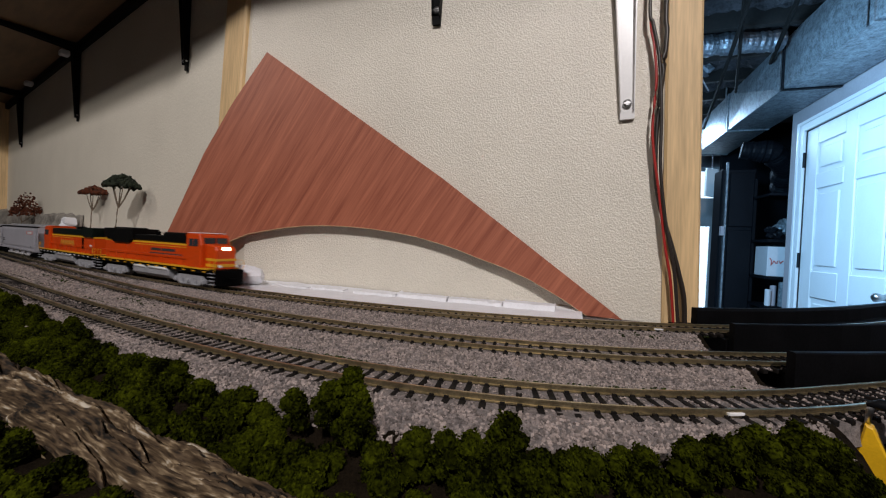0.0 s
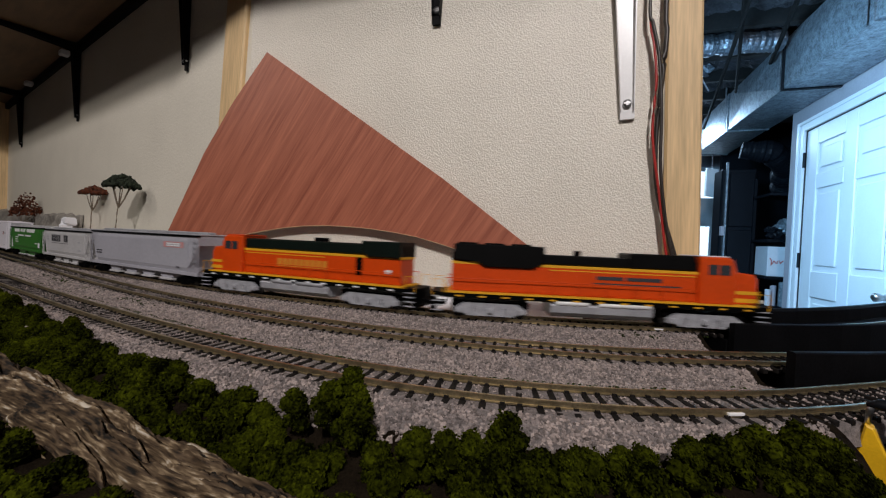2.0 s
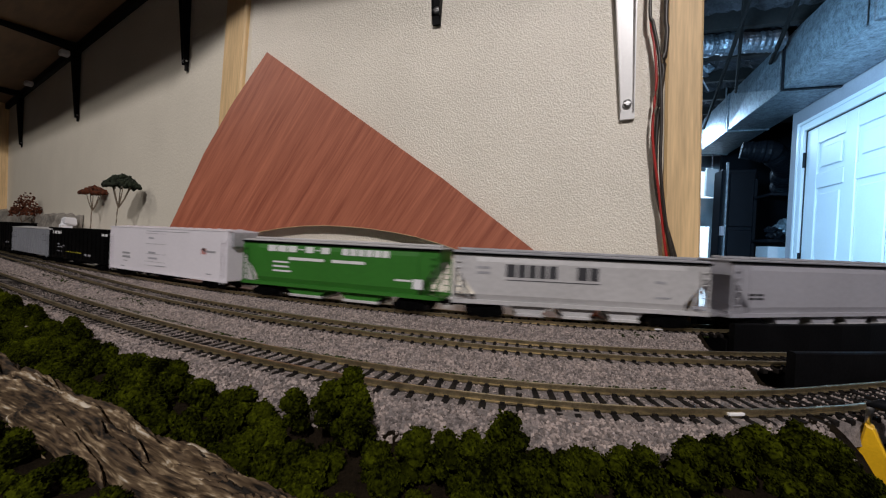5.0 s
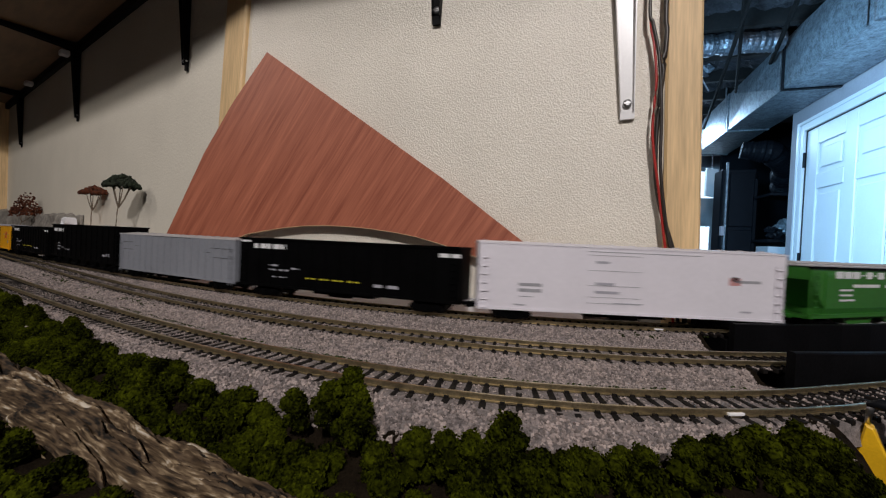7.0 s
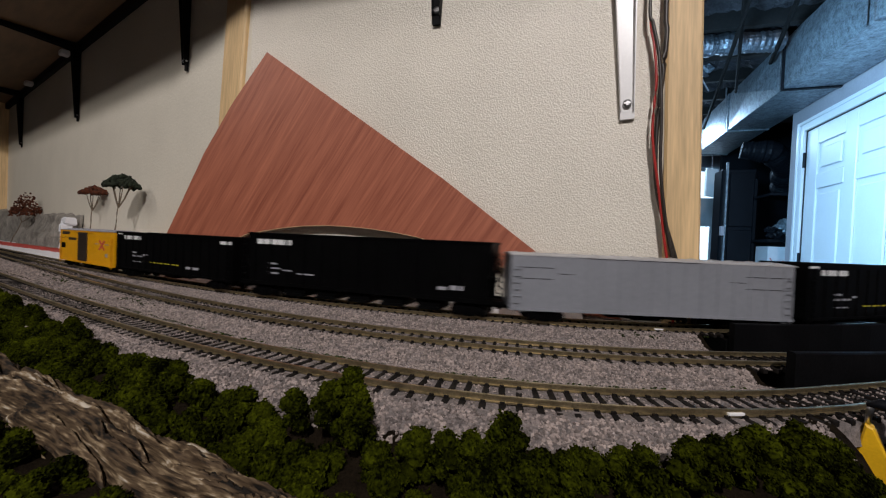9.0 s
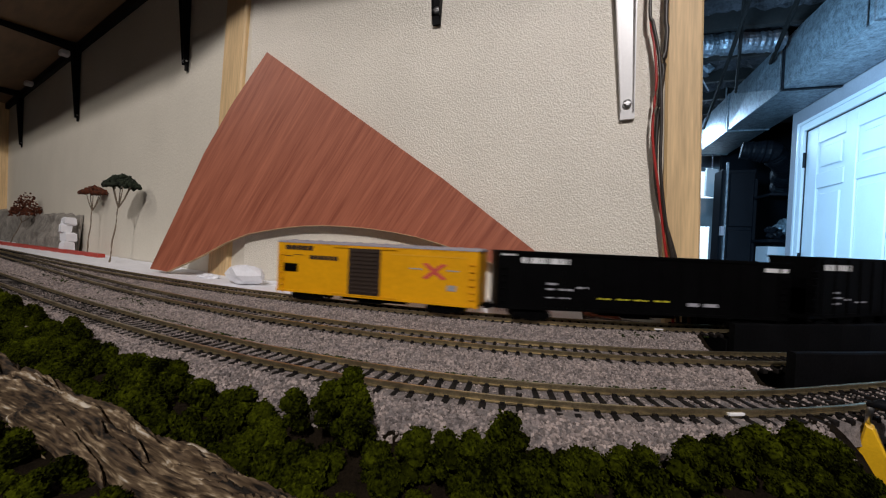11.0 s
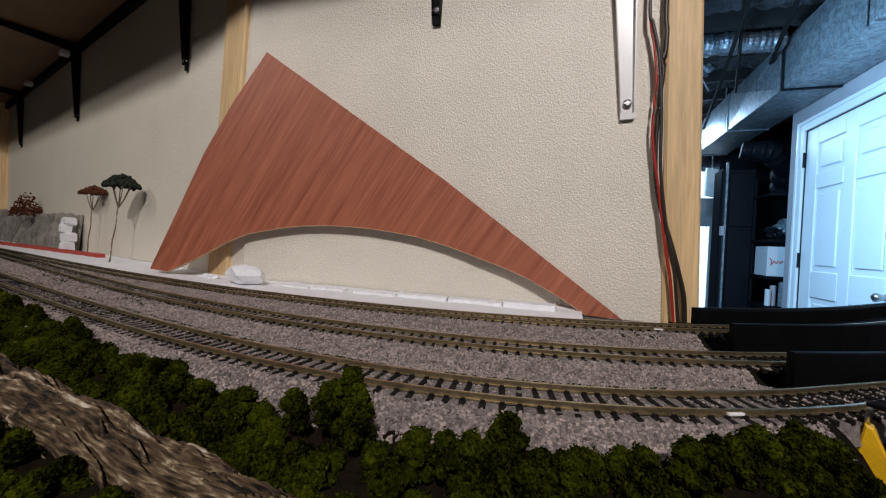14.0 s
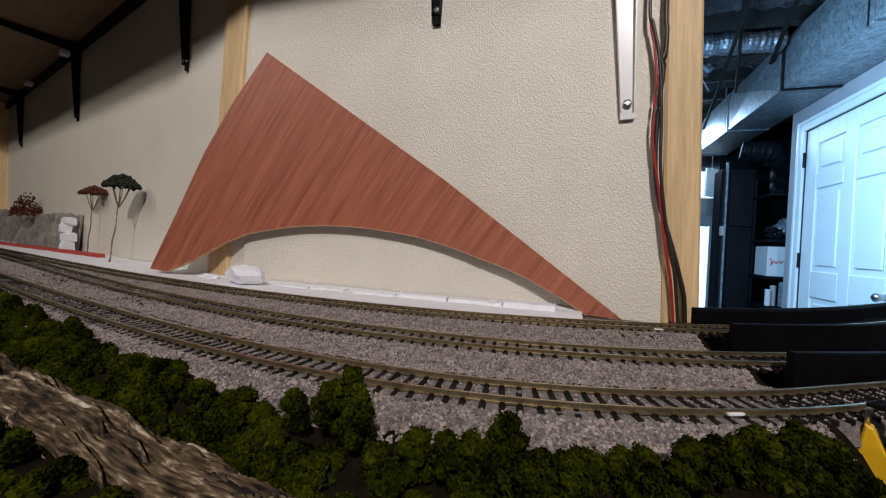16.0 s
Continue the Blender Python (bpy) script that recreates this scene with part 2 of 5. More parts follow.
thing("wall_backdrop", "cream painted wall board with a stippled texture", "wall", kind="structure",
      bm=boxes((-0.405, 0.085, WALL_Y, WALL_Y + 0.012, FLOOR, CEILING + 0.2)), material=WALL)
bm = bmesh.new()
a, b = on_left(0.0), on_left(3.3)
nx, ny = -LEFT_DIR.y, LEFT_DIR.x
outl = [a, b, (b[0] - nx * 0.012, b[1] - ny * 0.012), (a[0] - nx * 0.012, a[1] - ny * 0.012)]
outl = [(x, y) for x, y in outl]
prism(bm, outl, FLOOR, CEILING + 0.2, axis="z")
thing("wall_backdrop_left", "cream painted smooth wall board", "wall", kind="structure", bm=bm, material=WALL_SMOOTH)


def stud(name, label, x0, x1, y0, y1, turn=None):
    bm = boxes((x0, x1, y0, y1, FLOOR, CEILING + 0.2), bevel=0.002)
    ob = thing(name, label, "stud", kind="structure", bm=bm, material=PINE)
    if turn:
        ob.matrix_world = turn
    return ob


left_frame = Matrix.Translation((KINK[0], KINK[1], 0)) @ Matrix.Rotation(math.atan2(LEFT_DIR.y, LEFT_DIR.x) - math.pi, 4, "Z")
stud("trim_end_stud", "bare pine stud at the end of the wall", -0.0148, 0.0148, -0.004, 0.085, pose(0.0962, WALL_Y, 0, 0, -1.9, 0))
stud("trim_middle_stud", "pale pine batten over the joint of two wall boards", -0.026, 0.026, -0.006, 0.03, left_frame @ pose(-0.055, 0, 0.15, 0, 4.6, 0))
stud("trim_far_post", "brownish pine corner post", -1.72, -1.625, -0.03, 0.03, left_frame)

# utility room: door wall, opening and door
DX = 1.46
thing("wall_door", "mauve grey plastered wall with a white door", "wall", kind="structure",
      bm=boxes((DX, DX + 0.11, 3.31, 3.47, FLOOR, CEILING + 0.2), (DX, DX + 0.11, -2.6, 2.36, FLOOR, CEILING + 0.2), (DX, DX + 0.11, 2.36, 3.31, 0.94, CEILING + 0.2)), material=PLASTER)
thing("trim_casing", "white moulded door casing", "door frame", kind="structure",
      bm=boxes((DX - 0.018, DX, 3.275, 3.345, FLOOR, 0.972), (DX - 0.018, DX, 2.31, 3.275, 0.905, 0.972), (DX - 0.018, DX, 2.31, 2.38, FLOOR, 0.905),
               (DX - 0.026, DX - 0.018, 3.32, 3.345, FLOOR, 0.972), (DX - 0.026, DX - 0.018, 2.31, 3.32, 0.947, 0.972), bevel=0.003), material=DOOR_WHITE)


def panel_door():
    door = thing("door_1", "white painted six panel door, closed", "door", kind="structure")
    y0, y1, z0, z1 = 2.395, 3.265, FLOOR + 0.01, 0.900
    part("leaf", boxes((DX + 0.012, DX + 0.045, y0, y1, z0, z1)), DOOR_WHITE, door)
    ys = [(y0 + 0.105, y0 + 0.375), (y0 + 0.475, y0 + 0.745)]
    zs = [(0.595, 0.79), (-0.025, 0.50), (-0.97, -0.19)]
    # stiles and rails stand proud of the panels
    bars = [(y0, ys[0][0]), (ys[0][1], ys[1][0]), (ys[1][1], y1)]
    bm = bmesh.new()
    for a, b in bars:
        box(bm, DX, DX + 0.012, a, b, z0, z1, bevel=0.004)
    for a, b in ((z0, zs[2][0]), (zs[2][1], zs[1][0]), (zs[1][1], zs[0][0]), (zs[0][1], z1)):
        for p, q in ys:
            box(bm, DX, DX + 0.012, p, q, a, b, bevel=0.004)
    part("stiles", bm, DOOR_WHITE, door)
    for p, q in ys:
        for a, b in zs:
            bm = bmesh.new()
            prism(bm, [(p + 0.035, a + 0.035), (q - 0.035, a + 0.035), (q - 0.035, b - 0.035), (p + 0.035, b - 0.035)], DX + 0.002, DX + 0.014, axis="x", bevel=0.006)
            part("panel", bm, DOOR_WHITE, door)
    bm = bmesh.new()
    tube(bm, [(DX, y0 + 0.065, -0.118), (DX - 0.03, y0 + 0.065, -0.118), (DX - 0.035, y0 + 0.065, -0.118), (DX - 0.06, y0 + 0.065, -0.118), (DX - 0.07, y0 + 0.065, -0.118)],
         [0.026, 0.011, 0.017, 0.023, 0.010], 14)
    part("door_knob", bm, STEEL, door, "brushed steel knob", True)
    for z in (0.71, 0.04, -0.9):
        bm = bmesh.new()
        tube(bm, [(DX - 0.008, y1 + 0.006, z - 0.05), (DX - 0.008, y1 + 0.006, z + 0.05)], 0.009, 8)
        part("hinge", bm, DARK_METAL, door)


panel_door()


def air_duct():
    duct = thing("air_duct", "galvanised sheet metal air duct under the ceiling", "duct")
    x0, x1, z0, z1 = 1.17, 1.452, 1.072, 1.375
    ys = [1.0, 2.16, 2.92, 3.82, 4.7]
    for k, (a, b) in enumerate(zip(ys, ys[1:])):
        bm = bmesh.new()
        box(bm, x0, x1, a + 0.003, b - 0.003, z0, z1, bevel=0.003)
        # cross-broken faces: a shallow crease from corner to corner
        m = (a + b) / 2
        for x in (x0,):
            c = bm.verts.new((x - 0.026, m, (z0 + z1) / 2))
            q = [bm.verts.new((x - 0.0005, y, z)) for y, z in ((a + 0.01, z0 + 0.006), (b - 0.01, z0 + 0.006), (b - 0.01, z1 - 0.006), (a + 0.01, z1 - 0.006))]
            for i in range(4):
                bm.faces.new((q[i], q[(i + 1) % 4], c))
        part("duct_section", bm, GALV, duct)
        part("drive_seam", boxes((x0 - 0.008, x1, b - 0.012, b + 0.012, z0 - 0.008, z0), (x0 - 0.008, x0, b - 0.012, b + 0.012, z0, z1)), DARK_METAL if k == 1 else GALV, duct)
    for y in (2.20, 2.96, 3.86):
        part("hanger_strap", boxes((x0 - 0.012, x0 - 0.009, y - 0.015, y + 0.015, z0 - 0.01, CEILING + 0.2)), GALV, duct)


air_duct()
for y in [1.1 + 0.41 * k for k in range(11)]:
    thing("ceiling_joist", "wooden ceiling joist, dimmed in its colour", "joist", "joists under the floor above", bm=boxes((-0.6, 1.46, y, y + 0.04, CEILING - 0.03, CEILING + 0.2)), material=CEIL)


def flex_duct(points, r, label, material=FOIL):
    bm = bmesh.new()
    pts, rad = [], []
    n = 60
    for i in range(n):
        f = i / (n - 1) * (len(points) - 1)
        k = min(int(f), len(points) - 2)
        p = Vector(points[k]).lerp(Vector(points[k + 1]), f - k)
        pts.append(p)
        rad.append(r * (1 + 0.025 * (-1) ** i + 0.22 * noise.noise(p * 14) + 0.10 * noise.noise(p * 45)))
    tube(bm, pts, rad, 16)
    thing("flexible_duct", label, "duct", bm=bm, material=material)


flex_duct([(0.2, 2.80, 1.325), (0.55, 2.77, 1.305), (0.8, 2.80, 1.325), (1.12, 2.84, 1.33)], 0.060, "silver foil flexible duct across the joists")
# near black instead of foil: the dim corner's shade is put into its colour
flex_duct([(1.3, 3.9, 0.93), (1.5, 3.86, 0.90), (1.66, 4.0, 0.80), (1.72, 4.2, 0.66)], 0.085, "crumpled flexible duct hanging down, coloured dark for the dim", DARK_METAL)
for k in range(9):
    bm = bmesh.new()
    y = 1.3 + 0.41 * k
    top, low = CEILING + 0.15, []
    for i in range(46):
        x = 0.1 + 1.3 * i / 45
        low.append([bm.verts.new((x, y - 0.17 + 0.34 * j / 12, CEILING + 0.05 - 0.05 * math.sin(math.pi * j / 12) + 0.05 * noise.noise((x * 8, (y + j) * 3, k)) + 0.02 * noise.noise((x * 30, j * 0.9, k)))) for j in range(13)])
    for a, b in zip(low, low[1:]):
        for j in range(12):
            bm.faces.new((a[j], b[j], b[j + 1], a[j + 1]))
    thing("insulation_batt", "crumpled insulation stuffed between joists, dimmed in its colour", "insulation", bm=bm, material=INSUL)
for a, b, r, m in (((0.30, 1.6, 1.36), (0.80, 3.75, 1.22), 0.006, "GREYROOM"), ((0.50, 1.5, 1.37), (1.08, 3.4, 1.24), 0.009, "TIE"), ((0.62, 1.45, 1.38), (1.02, 3.9, 1.12), 0.011, "TIE"),
                   ((0.22, 1.9, 1.34), (0.88, 3.3, 1.23), 0.0045, "PLASTER"), ((0.78, 1.5, 1.38), (1.13, 3.0, 1.27), 0.012, "TIE")):
    bm = bmesh.new()
    a, b = Vector(a), Vector(b)
    tube(bm, [a.lerp(b, t / 8) + Vector((0, 0, -0.02 * math.sin(math.pi * t / 8))) for t in range(9)], r, 6)
    thing("hanging_cable", "thin cable slung below the joists" if r < 0.008 else "dark conduit run below the joists", "cable", bm=bm, material={"GREYROOM": GREYROOM, "TIE": TIE, "PLASTER": PLASTER}[m])
for x, y, r in ((0.62, 3.20, 0.07), (0.80, 3.28, 0.06), (0.72, 3.42, 0.05), (0.45, 2.35, 0.09), (0.70, 2.25, 0.08)):
    bm = bmesh.new()
    blob(bm, (x, y, CEILING - 0.05), r, 4, 0.55, 11, (1.3, 0.8, 0.75))
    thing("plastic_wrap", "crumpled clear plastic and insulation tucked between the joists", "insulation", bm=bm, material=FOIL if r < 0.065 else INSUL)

# back of the utility room: furnace, shelves, glowing strip for a lit white door
furnace = thing("furnace", "dark steel furnace cabinet", "furnace")
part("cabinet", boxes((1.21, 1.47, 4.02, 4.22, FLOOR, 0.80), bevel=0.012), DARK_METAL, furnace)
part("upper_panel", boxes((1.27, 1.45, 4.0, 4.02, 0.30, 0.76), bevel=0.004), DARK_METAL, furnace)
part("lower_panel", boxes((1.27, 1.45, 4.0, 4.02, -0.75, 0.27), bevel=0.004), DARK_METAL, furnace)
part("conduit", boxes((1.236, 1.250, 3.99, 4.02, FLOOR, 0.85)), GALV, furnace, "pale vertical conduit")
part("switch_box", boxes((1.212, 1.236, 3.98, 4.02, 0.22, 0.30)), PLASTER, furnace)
# near-black colour stands for the unlit depth behind the furnace
thing("partition", "partition behind the furnace, coloured near black for the dim", "wall", kind="structure", bm=boxes((1.47, 2.9, 4.9, 4.96, FLOOR, CEILING)), material=DARK_METAL)
glow_strip = thing("bright_strip", "glowing panes standing in for a lit white door behind the furnace", "window", kind="structure")
# added panes that glow, in place of a pale door lit blue
part("pane", boxes((1.55, 1.86, 6.17, 6.19, 0.80, 1.16)), GLOW_PANE, glow_strip)
part("pane", boxes((1.55, 1.74, 6.17, 6.19, -0.75, 0.42)), GLOW_PANE, glow_strip)
part("strip_frame", boxes((1.49, 1.55, 6.14, 6.2, -0.82, 1.22), (1.86, 1.92, 6.14, 6.2, -0.82, 1.22), (1.55, 1.86, 6.14, 6.2, 0.42, 0.80), (1.55, 1.86, 6.14, 6.2, 1.16, 1.22), (1.74, 1.86, 6.14, 6.2, -0.82, 0.42)), DOOR_WHITE, glow_strip)

bm = bmesh.new()
prism(bm, [(1.25, 0.64), (1.35, 0.62), (1.355, 0.90), (1.25, 0.92)], 4.60, 4.64, axis="y", bevel=0.004)
sheet = thing("plastic_sheet", "bright crumpled plastic sheet hanging by the furnace", "plastic sheet", bm=bm, material=WHITE_METAL)
part("cord", boxes((1.300, 1.304, 4.615, 4.619, 0.90, CEILING + 0.2)), PLASTER, sheet, "thin cord")

rack = thing("storage_shelf", "dark metal storage shelf with cartons and cans", "shelf")
for z in (-0.10, -0.33, 0.19, 0.55):
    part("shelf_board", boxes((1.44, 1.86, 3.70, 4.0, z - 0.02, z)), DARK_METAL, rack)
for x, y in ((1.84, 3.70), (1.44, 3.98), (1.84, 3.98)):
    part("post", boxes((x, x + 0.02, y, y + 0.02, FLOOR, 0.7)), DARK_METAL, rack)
carton = thing("carton", "white carton with a red script mark", "box")
part("carton_body", boxes((1.455, 1.64, 3.72, 3.94, -0.097, 0.135), bevel=0.003), CARDBOARD, carton)
bm = bmesh.new()
tube(bm, [(1.470 + 0.0065 * k + 0.004 * math.sin(k * 2.1), 3.7175, 0.015 + 0.022 * math.sin(k * 1.5 + 1.2) * (1.4 if k < 3 else 0.6)) for k in range(14)], 0.0035, 5)
part("script_mark", bm, INK_RED, carton, "red script mark")
for k in range(6):
    bm = bmesh.new()
    x, y, h = 1.475 + 0.043 * k, 3.73 + 0.03 * (k % 2), 0.12 + 0.03 * ((k * 7) % 3)
    tube(bm, [(x, y, -0.327), (x, y, -0.327 + h), (x, y, -0.32 + h)], [0.02, 0.02, 0.015], 12)
    thing("can", "pale can on the dark shelf", "can", "cans on the shelf", bm=bm, material=(CARDBOARD, PLASTER, GALV)[k % 3])
for k in range(4):
    bm = bmesh.new()
    blob(bm, (1.50 + 0.07 * k, 3.76, 0.25 + 0.04 * (k % 2)), 0.055, 3, 0.5, 20)
    for v in bm.verts:
        v.co.z = max(v.co.z, 0.192)
    thing("plastic_bag", "crumpled plastic bag of odds and ends", "bag", bm=bm, material=GALV if k == 1 else DARK_METAL)

# ============ shelf over the railway, with its brackets ============
SHELF_Z = 0.485
thing("hanging_shelf", "dark stained shelf board on black brackets", "shelf", bm=boxes((-0.47, 0.6, WALL_Y - 0.245, WALL_Y, SHELF_Z + 0.004, SHELF_Z + 0.022)), material=SHELF)
ob = thing("hanging_shelf", "dark stained shelf board on black brackets", "shelf", bm=boxes((-2.6, -0.005, -0.23, 0.0, SHELF_Z, SHELF_Z + 0.018)), material=SHELF)
part("front_lip", boxes((-2.6, -0.005, -0.236, -0.23, SHELF_Z - 0.006, SHELF_Z + 0.020), bevel=0.001), SHELF, ob)
ob.matrix_world = left_frame
bm = boxes((-2.6, 0.0, -0.010, -0.001, SHELF_Z - 0.019, SHELF_Z))
ob = thing("shelf_cleat", "black cleat under the shelf", "cleat", bm=bm, material=BLACK)
ob.matrix_world = left_frame


def bracket(name, label, m, drop, arm, material, w):
    """Upright strap on the wall, an arm under the shelf; both taper to their ends."""
    ob = thing(name, label, "bracket", "brackets under the shelf")
    bm = bmesh.new()
    for s in (-1, 1):
        prism(bm, [(0, 0), (-0.004, -drop), (-0.008, -drop), (-0.017, -0.02), (-0.017, 0)], s * w / 2 - 0.001, s * w / 2 + 0.001, axis="x")
    for v in bm.verts:          # flanges close in towards the tip
        v.co.x *= 1 - 0.6 * min(1, max(0, -v.co.z / drop))
    prism(bm, [(-w / 2, 0), (w / 2, 0), (w * 0.22, -drop - 0.008), (-w * 0.22, -drop - 0.008)], -0.004, -0.001, axis="y")
    part("strap", bm, material, ob)
    bm = bmesh.new()
    for s in (-1, 1):
        prism(bm, [(0, -0.002), (0, -0.018), (-arm, -0.007), (-arm, -0.002)], s * w / 2 - 0.001, s * w / 2 + 0.001, axis="x")
    for v in bm.verts:
        v.co.x *= 1 - 0.5 * min(1, max(0, -v.co.y / arm))
    prism(bm, [(-w / 2, 0.0), (w / 2, 0.0), (w * 0.25, -arm), (-w * 0.25, -arm)], -0.003, -0.001, axis="z")
    part("arm", bm, material, ob)
    bm = bmesh.new()
    tube(bm, [(0, -0.003, -drop + 0.006), (0, -0.0065, -drop + 0.006), (0, -0.0075, -drop + 0.006)], [0.0042, 0.0038, 0.002], 12)
    box(bm, -0.003, 0.003, -0.0078, -0.0072, -drop + 0.0055, -drop + 0.0065)
    part("screw", bm, STEEL, ob, "slotted steel screw")
    ob.matrix_world = m
    return ob


bracket("shelf_bracket", "black tapered steel shelf bracket", pose(-0.151, WALL_Y, SHELF_Z), 0.185, 0.19, BLACK, 0.02)
bracket("shelf_bracket", "white enamelled steel shelf bracket with a channel", pose(0.0255, WALL_Y, SHELF_Z, 0, -3.4, 0), 0.298, 0.25, WHITE_METAL, 0.028)
for sx in (0.189, 0.763, 1.385, 2.0):
    bracket("shelf_bracket", "black tapered steel shelf bracket", left_frame @ pose(-sx, 0, SHELF_Z), 0.172, 0.19, BLACK, 0.0155)
for sx in (0.30, 0.80, 1.18):
    ob = thing("shelf_clip", "small white plastic clip under the shelf", "clip", bm=boxes((-sx - 0.012, -sx + 0.012, -0.03, -0.012, SHELF_Z - 0.024, SHELF_Z - 0.012), bevel=0.002), material=WHITE_METAL)
    ob.matrix_world = left_frame

# ============ arched plywood panel leaning on the wall ============
bm = bmesh.new()
arch = [(-0.52, 0.0), (-0.475, 0.0185), (-0.45, 0.030), (-0.42, 0.0445), (-0.387, 0.0565), (-0.36, 0.0615), (-0.336, 0.0655), (-0.306, 0.069), (-0.276, 0.0705), (-0.248, 0.0703),
        (-0.22, 0.069), (-0.185, 0.0655), (-0.158, 0.0615), (-0.132, 0.0555), (-0.11, 0.0495), (-0.089, 0.0425), (-0.06, 0.0335), (-0.037, 0.0245), (-0.004, 0.0075), (0.018, -0.006)]
edge = [(0.049, -0.007), (-0.132, 0.1245), (-0.374, 0.286), (-0.424, 0.225), (-0.467, 0.161), (-0.507, 0.085), (-0.552, 0.002)]
prism(bm, arch + edge, 0.0, 0.0045, axis="y")
panel = thing("plywood_panel", "thin reddish veneered plywood cut to an arch, leaning on the wall", "plywood panel", bm=bm, material=VENEER)
bm = bmesh.new()
low = [(a, b - 0.0006) for a, b in arch]
for p, q in ((0, 0.0046),):
    va = [[bm.verts.new((a, y, b)) for a, b in arch] for y in (p, q)]
    vb = [[bm.verts.new((a, y, b)) for a, b in low] for y in (p - 0.0002, q)]
    for i in range(len(arch) - 1):
        bm.faces.new((va[0][i], va[0][i + 1], vb[0][i + 1], vb[0][i]))
        bm.faces.new((vb[0][i], vb[0][i + 1], vb[1][i + 1], vb[1][i]))
part("cut_edge", bm, PLY_EDGE, panel, "pale sawn plywood edge")
panel.matrix_world = Matrix.Translation((-0.002, WALL_Y - 0.0145, 0.0)) @ Matrix.Rotation(radians(-2.0), 4, "X")

# ============ railway: lines in plan ============
LINE_1 = [-0.00653, 0.02488, 0.267, 0.68736, 0.82687, 0.23156, 0.32464]
LINE_2 = [0.29685, 0.90548, 1.01379, 0.19864, 0.23635]
LINE_3 = [1.59356, 2.59852, 1.63403, 0.22619, 0.16211]


def line(coef, lo, hi, x):
    """The line's y at x: a smooth curve between lo and hi, straight beyond."""
    c = np.clip(x, lo, hi)
    return np.polyval(coef, c) + np.polyval(np.polyder(coef), c) * (x - c)


def route(coef, lo, hi, x0, x1, around=False):
    """Points along a line with their run in metres; 0 at x = -1.8."""
    x = np.linspace(x0, x1, 3000)
    p = np.stack([x, line(coef, lo, hi, x)], 1)
    if around:                      # beyond the bridge the line bends away and runs south
        t = math.atan2(*(p[-1] - p[-2])[::-1])
        q, more = p[-1].copy(), []
        for k in range(700):
            t = max(t - 0.005 / 0.45, -math.pi / 2)
            q = q + 0.005 * np.array([math.cos(t), math.sin(t)])
            more.append(q)
        p = np.concatenate([p, more])
    run = np.concatenate([[0], np.cumsum(np.hypot(*np.diff(p, axis=0).T))])
    return p, run - np.interp(-1.8, p[:2000, 0], run[:2000])


P1, R1 = route(LINE_1, -1.8, 0.33, -3.5, 0.36, True)
P2, R2 = route(LINE_2, -0.94, 0.14, -3.5, 0.34)
P3, R3 = route(LINE_3, -0.52, 0.105, -3.5, 0.22)


def at_run(pts, run, r):
    return Vector((np.interp(r, run, pts[:, 0]), np.interp(r, run, pts[:, 1]), 0))


def across(pts, run, r):
    t = (at_run(pts, run, r + 0.002) - at_run(pts, run, r - 0.002)).normalized()
    return t, Vector((-t.y, t.x, 0))


BENCH_X = 0.094

# ground of the railway: one uneven sheet of ballast and earth
gx = np.concatenate([np.linspace(-3.5, -1.0, 120), np.linspace(-0.99, BENCH_X, 420)])
gy = np.concatenate([np.linspace(-0.16, 0.10, 50)[:-1], np.linspace(0.10, 0.42, 190), np.linspace(0.43, 1.35, 130)])


def ground_z(x, y):
    d = 9.0
    for c, lo, hi in ((LINE_1, -1.8, 0.33), (LINE_2, -0.94, 0.14), (LINE_3, -0.52, 0.105)):
        yy = line(c, lo, hi, x)
        slope = (line(c, lo, hi, x + 0.002) - yy) / 0.002
        d = np.minimum(d, np.abs(y - yy) / np.sqrt(1 + slope * slope))
    z = -0.0031 - 0.0050 * np.clip((d - 0.016) / 0.018, 0, 1)
    y3 = line(LINE_3, -0.52, 0.105, x)
    front = np.clip(y3 - 0.034 - y, 0, 0.3)
    return z - front * 0.42, d


def foot_z(x, y):
    return float(ground_z(np.array([x]), np.array([y]))[0][0])


bm = bmesh.new()
GX, GY = np.meshgrid(gx, gy, indexing="ij")
GZ, GD = ground_z(GX, GY)
verts = [(x, y, z + 0.0005 * noise.noise((x * 260, y * 260, 0)) + 0.0006 * noise.noise((x * 70, y * 70, 3))) for x, y, z in zip(GX.ravel(), GY.ravel(), GZ.ravel())]
ny_ = len(gy)


def keep(i, j):      # the sheet ends at the wall
    x, y = gx[i], gy[j]
    wall = WALL_Y if x > KINK[0] else KINK[1] + (x - KINK[0]) * LEFT_DIR.y / LEFT_DIR.x
    return y < wall - 0.006


faces = [(i * ny_ + j, (i + 1) * ny_ + j, (i + 1) * ny_ + j + 1, i * ny_ + j + 1) for i in range(len(gx) - 1) for j in range(ny_ - 1) if keep(i, j + 1) and keep(i + 1, j + 1)]
me = bpy.data.meshes.new("ground")
me.from_pydata(verts, [], faces)
me.materials.append(BALLAST)
me.materials.append(SHADED_DIRT)
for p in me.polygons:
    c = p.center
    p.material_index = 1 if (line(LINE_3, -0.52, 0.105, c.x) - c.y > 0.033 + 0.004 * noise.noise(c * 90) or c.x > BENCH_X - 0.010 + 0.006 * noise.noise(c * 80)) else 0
    p.use_smooth = True
bm.free()
tagged(new("ground", me), "grey ballast and shade-darkened brown earth of the model railway", "ground", kind="structure")
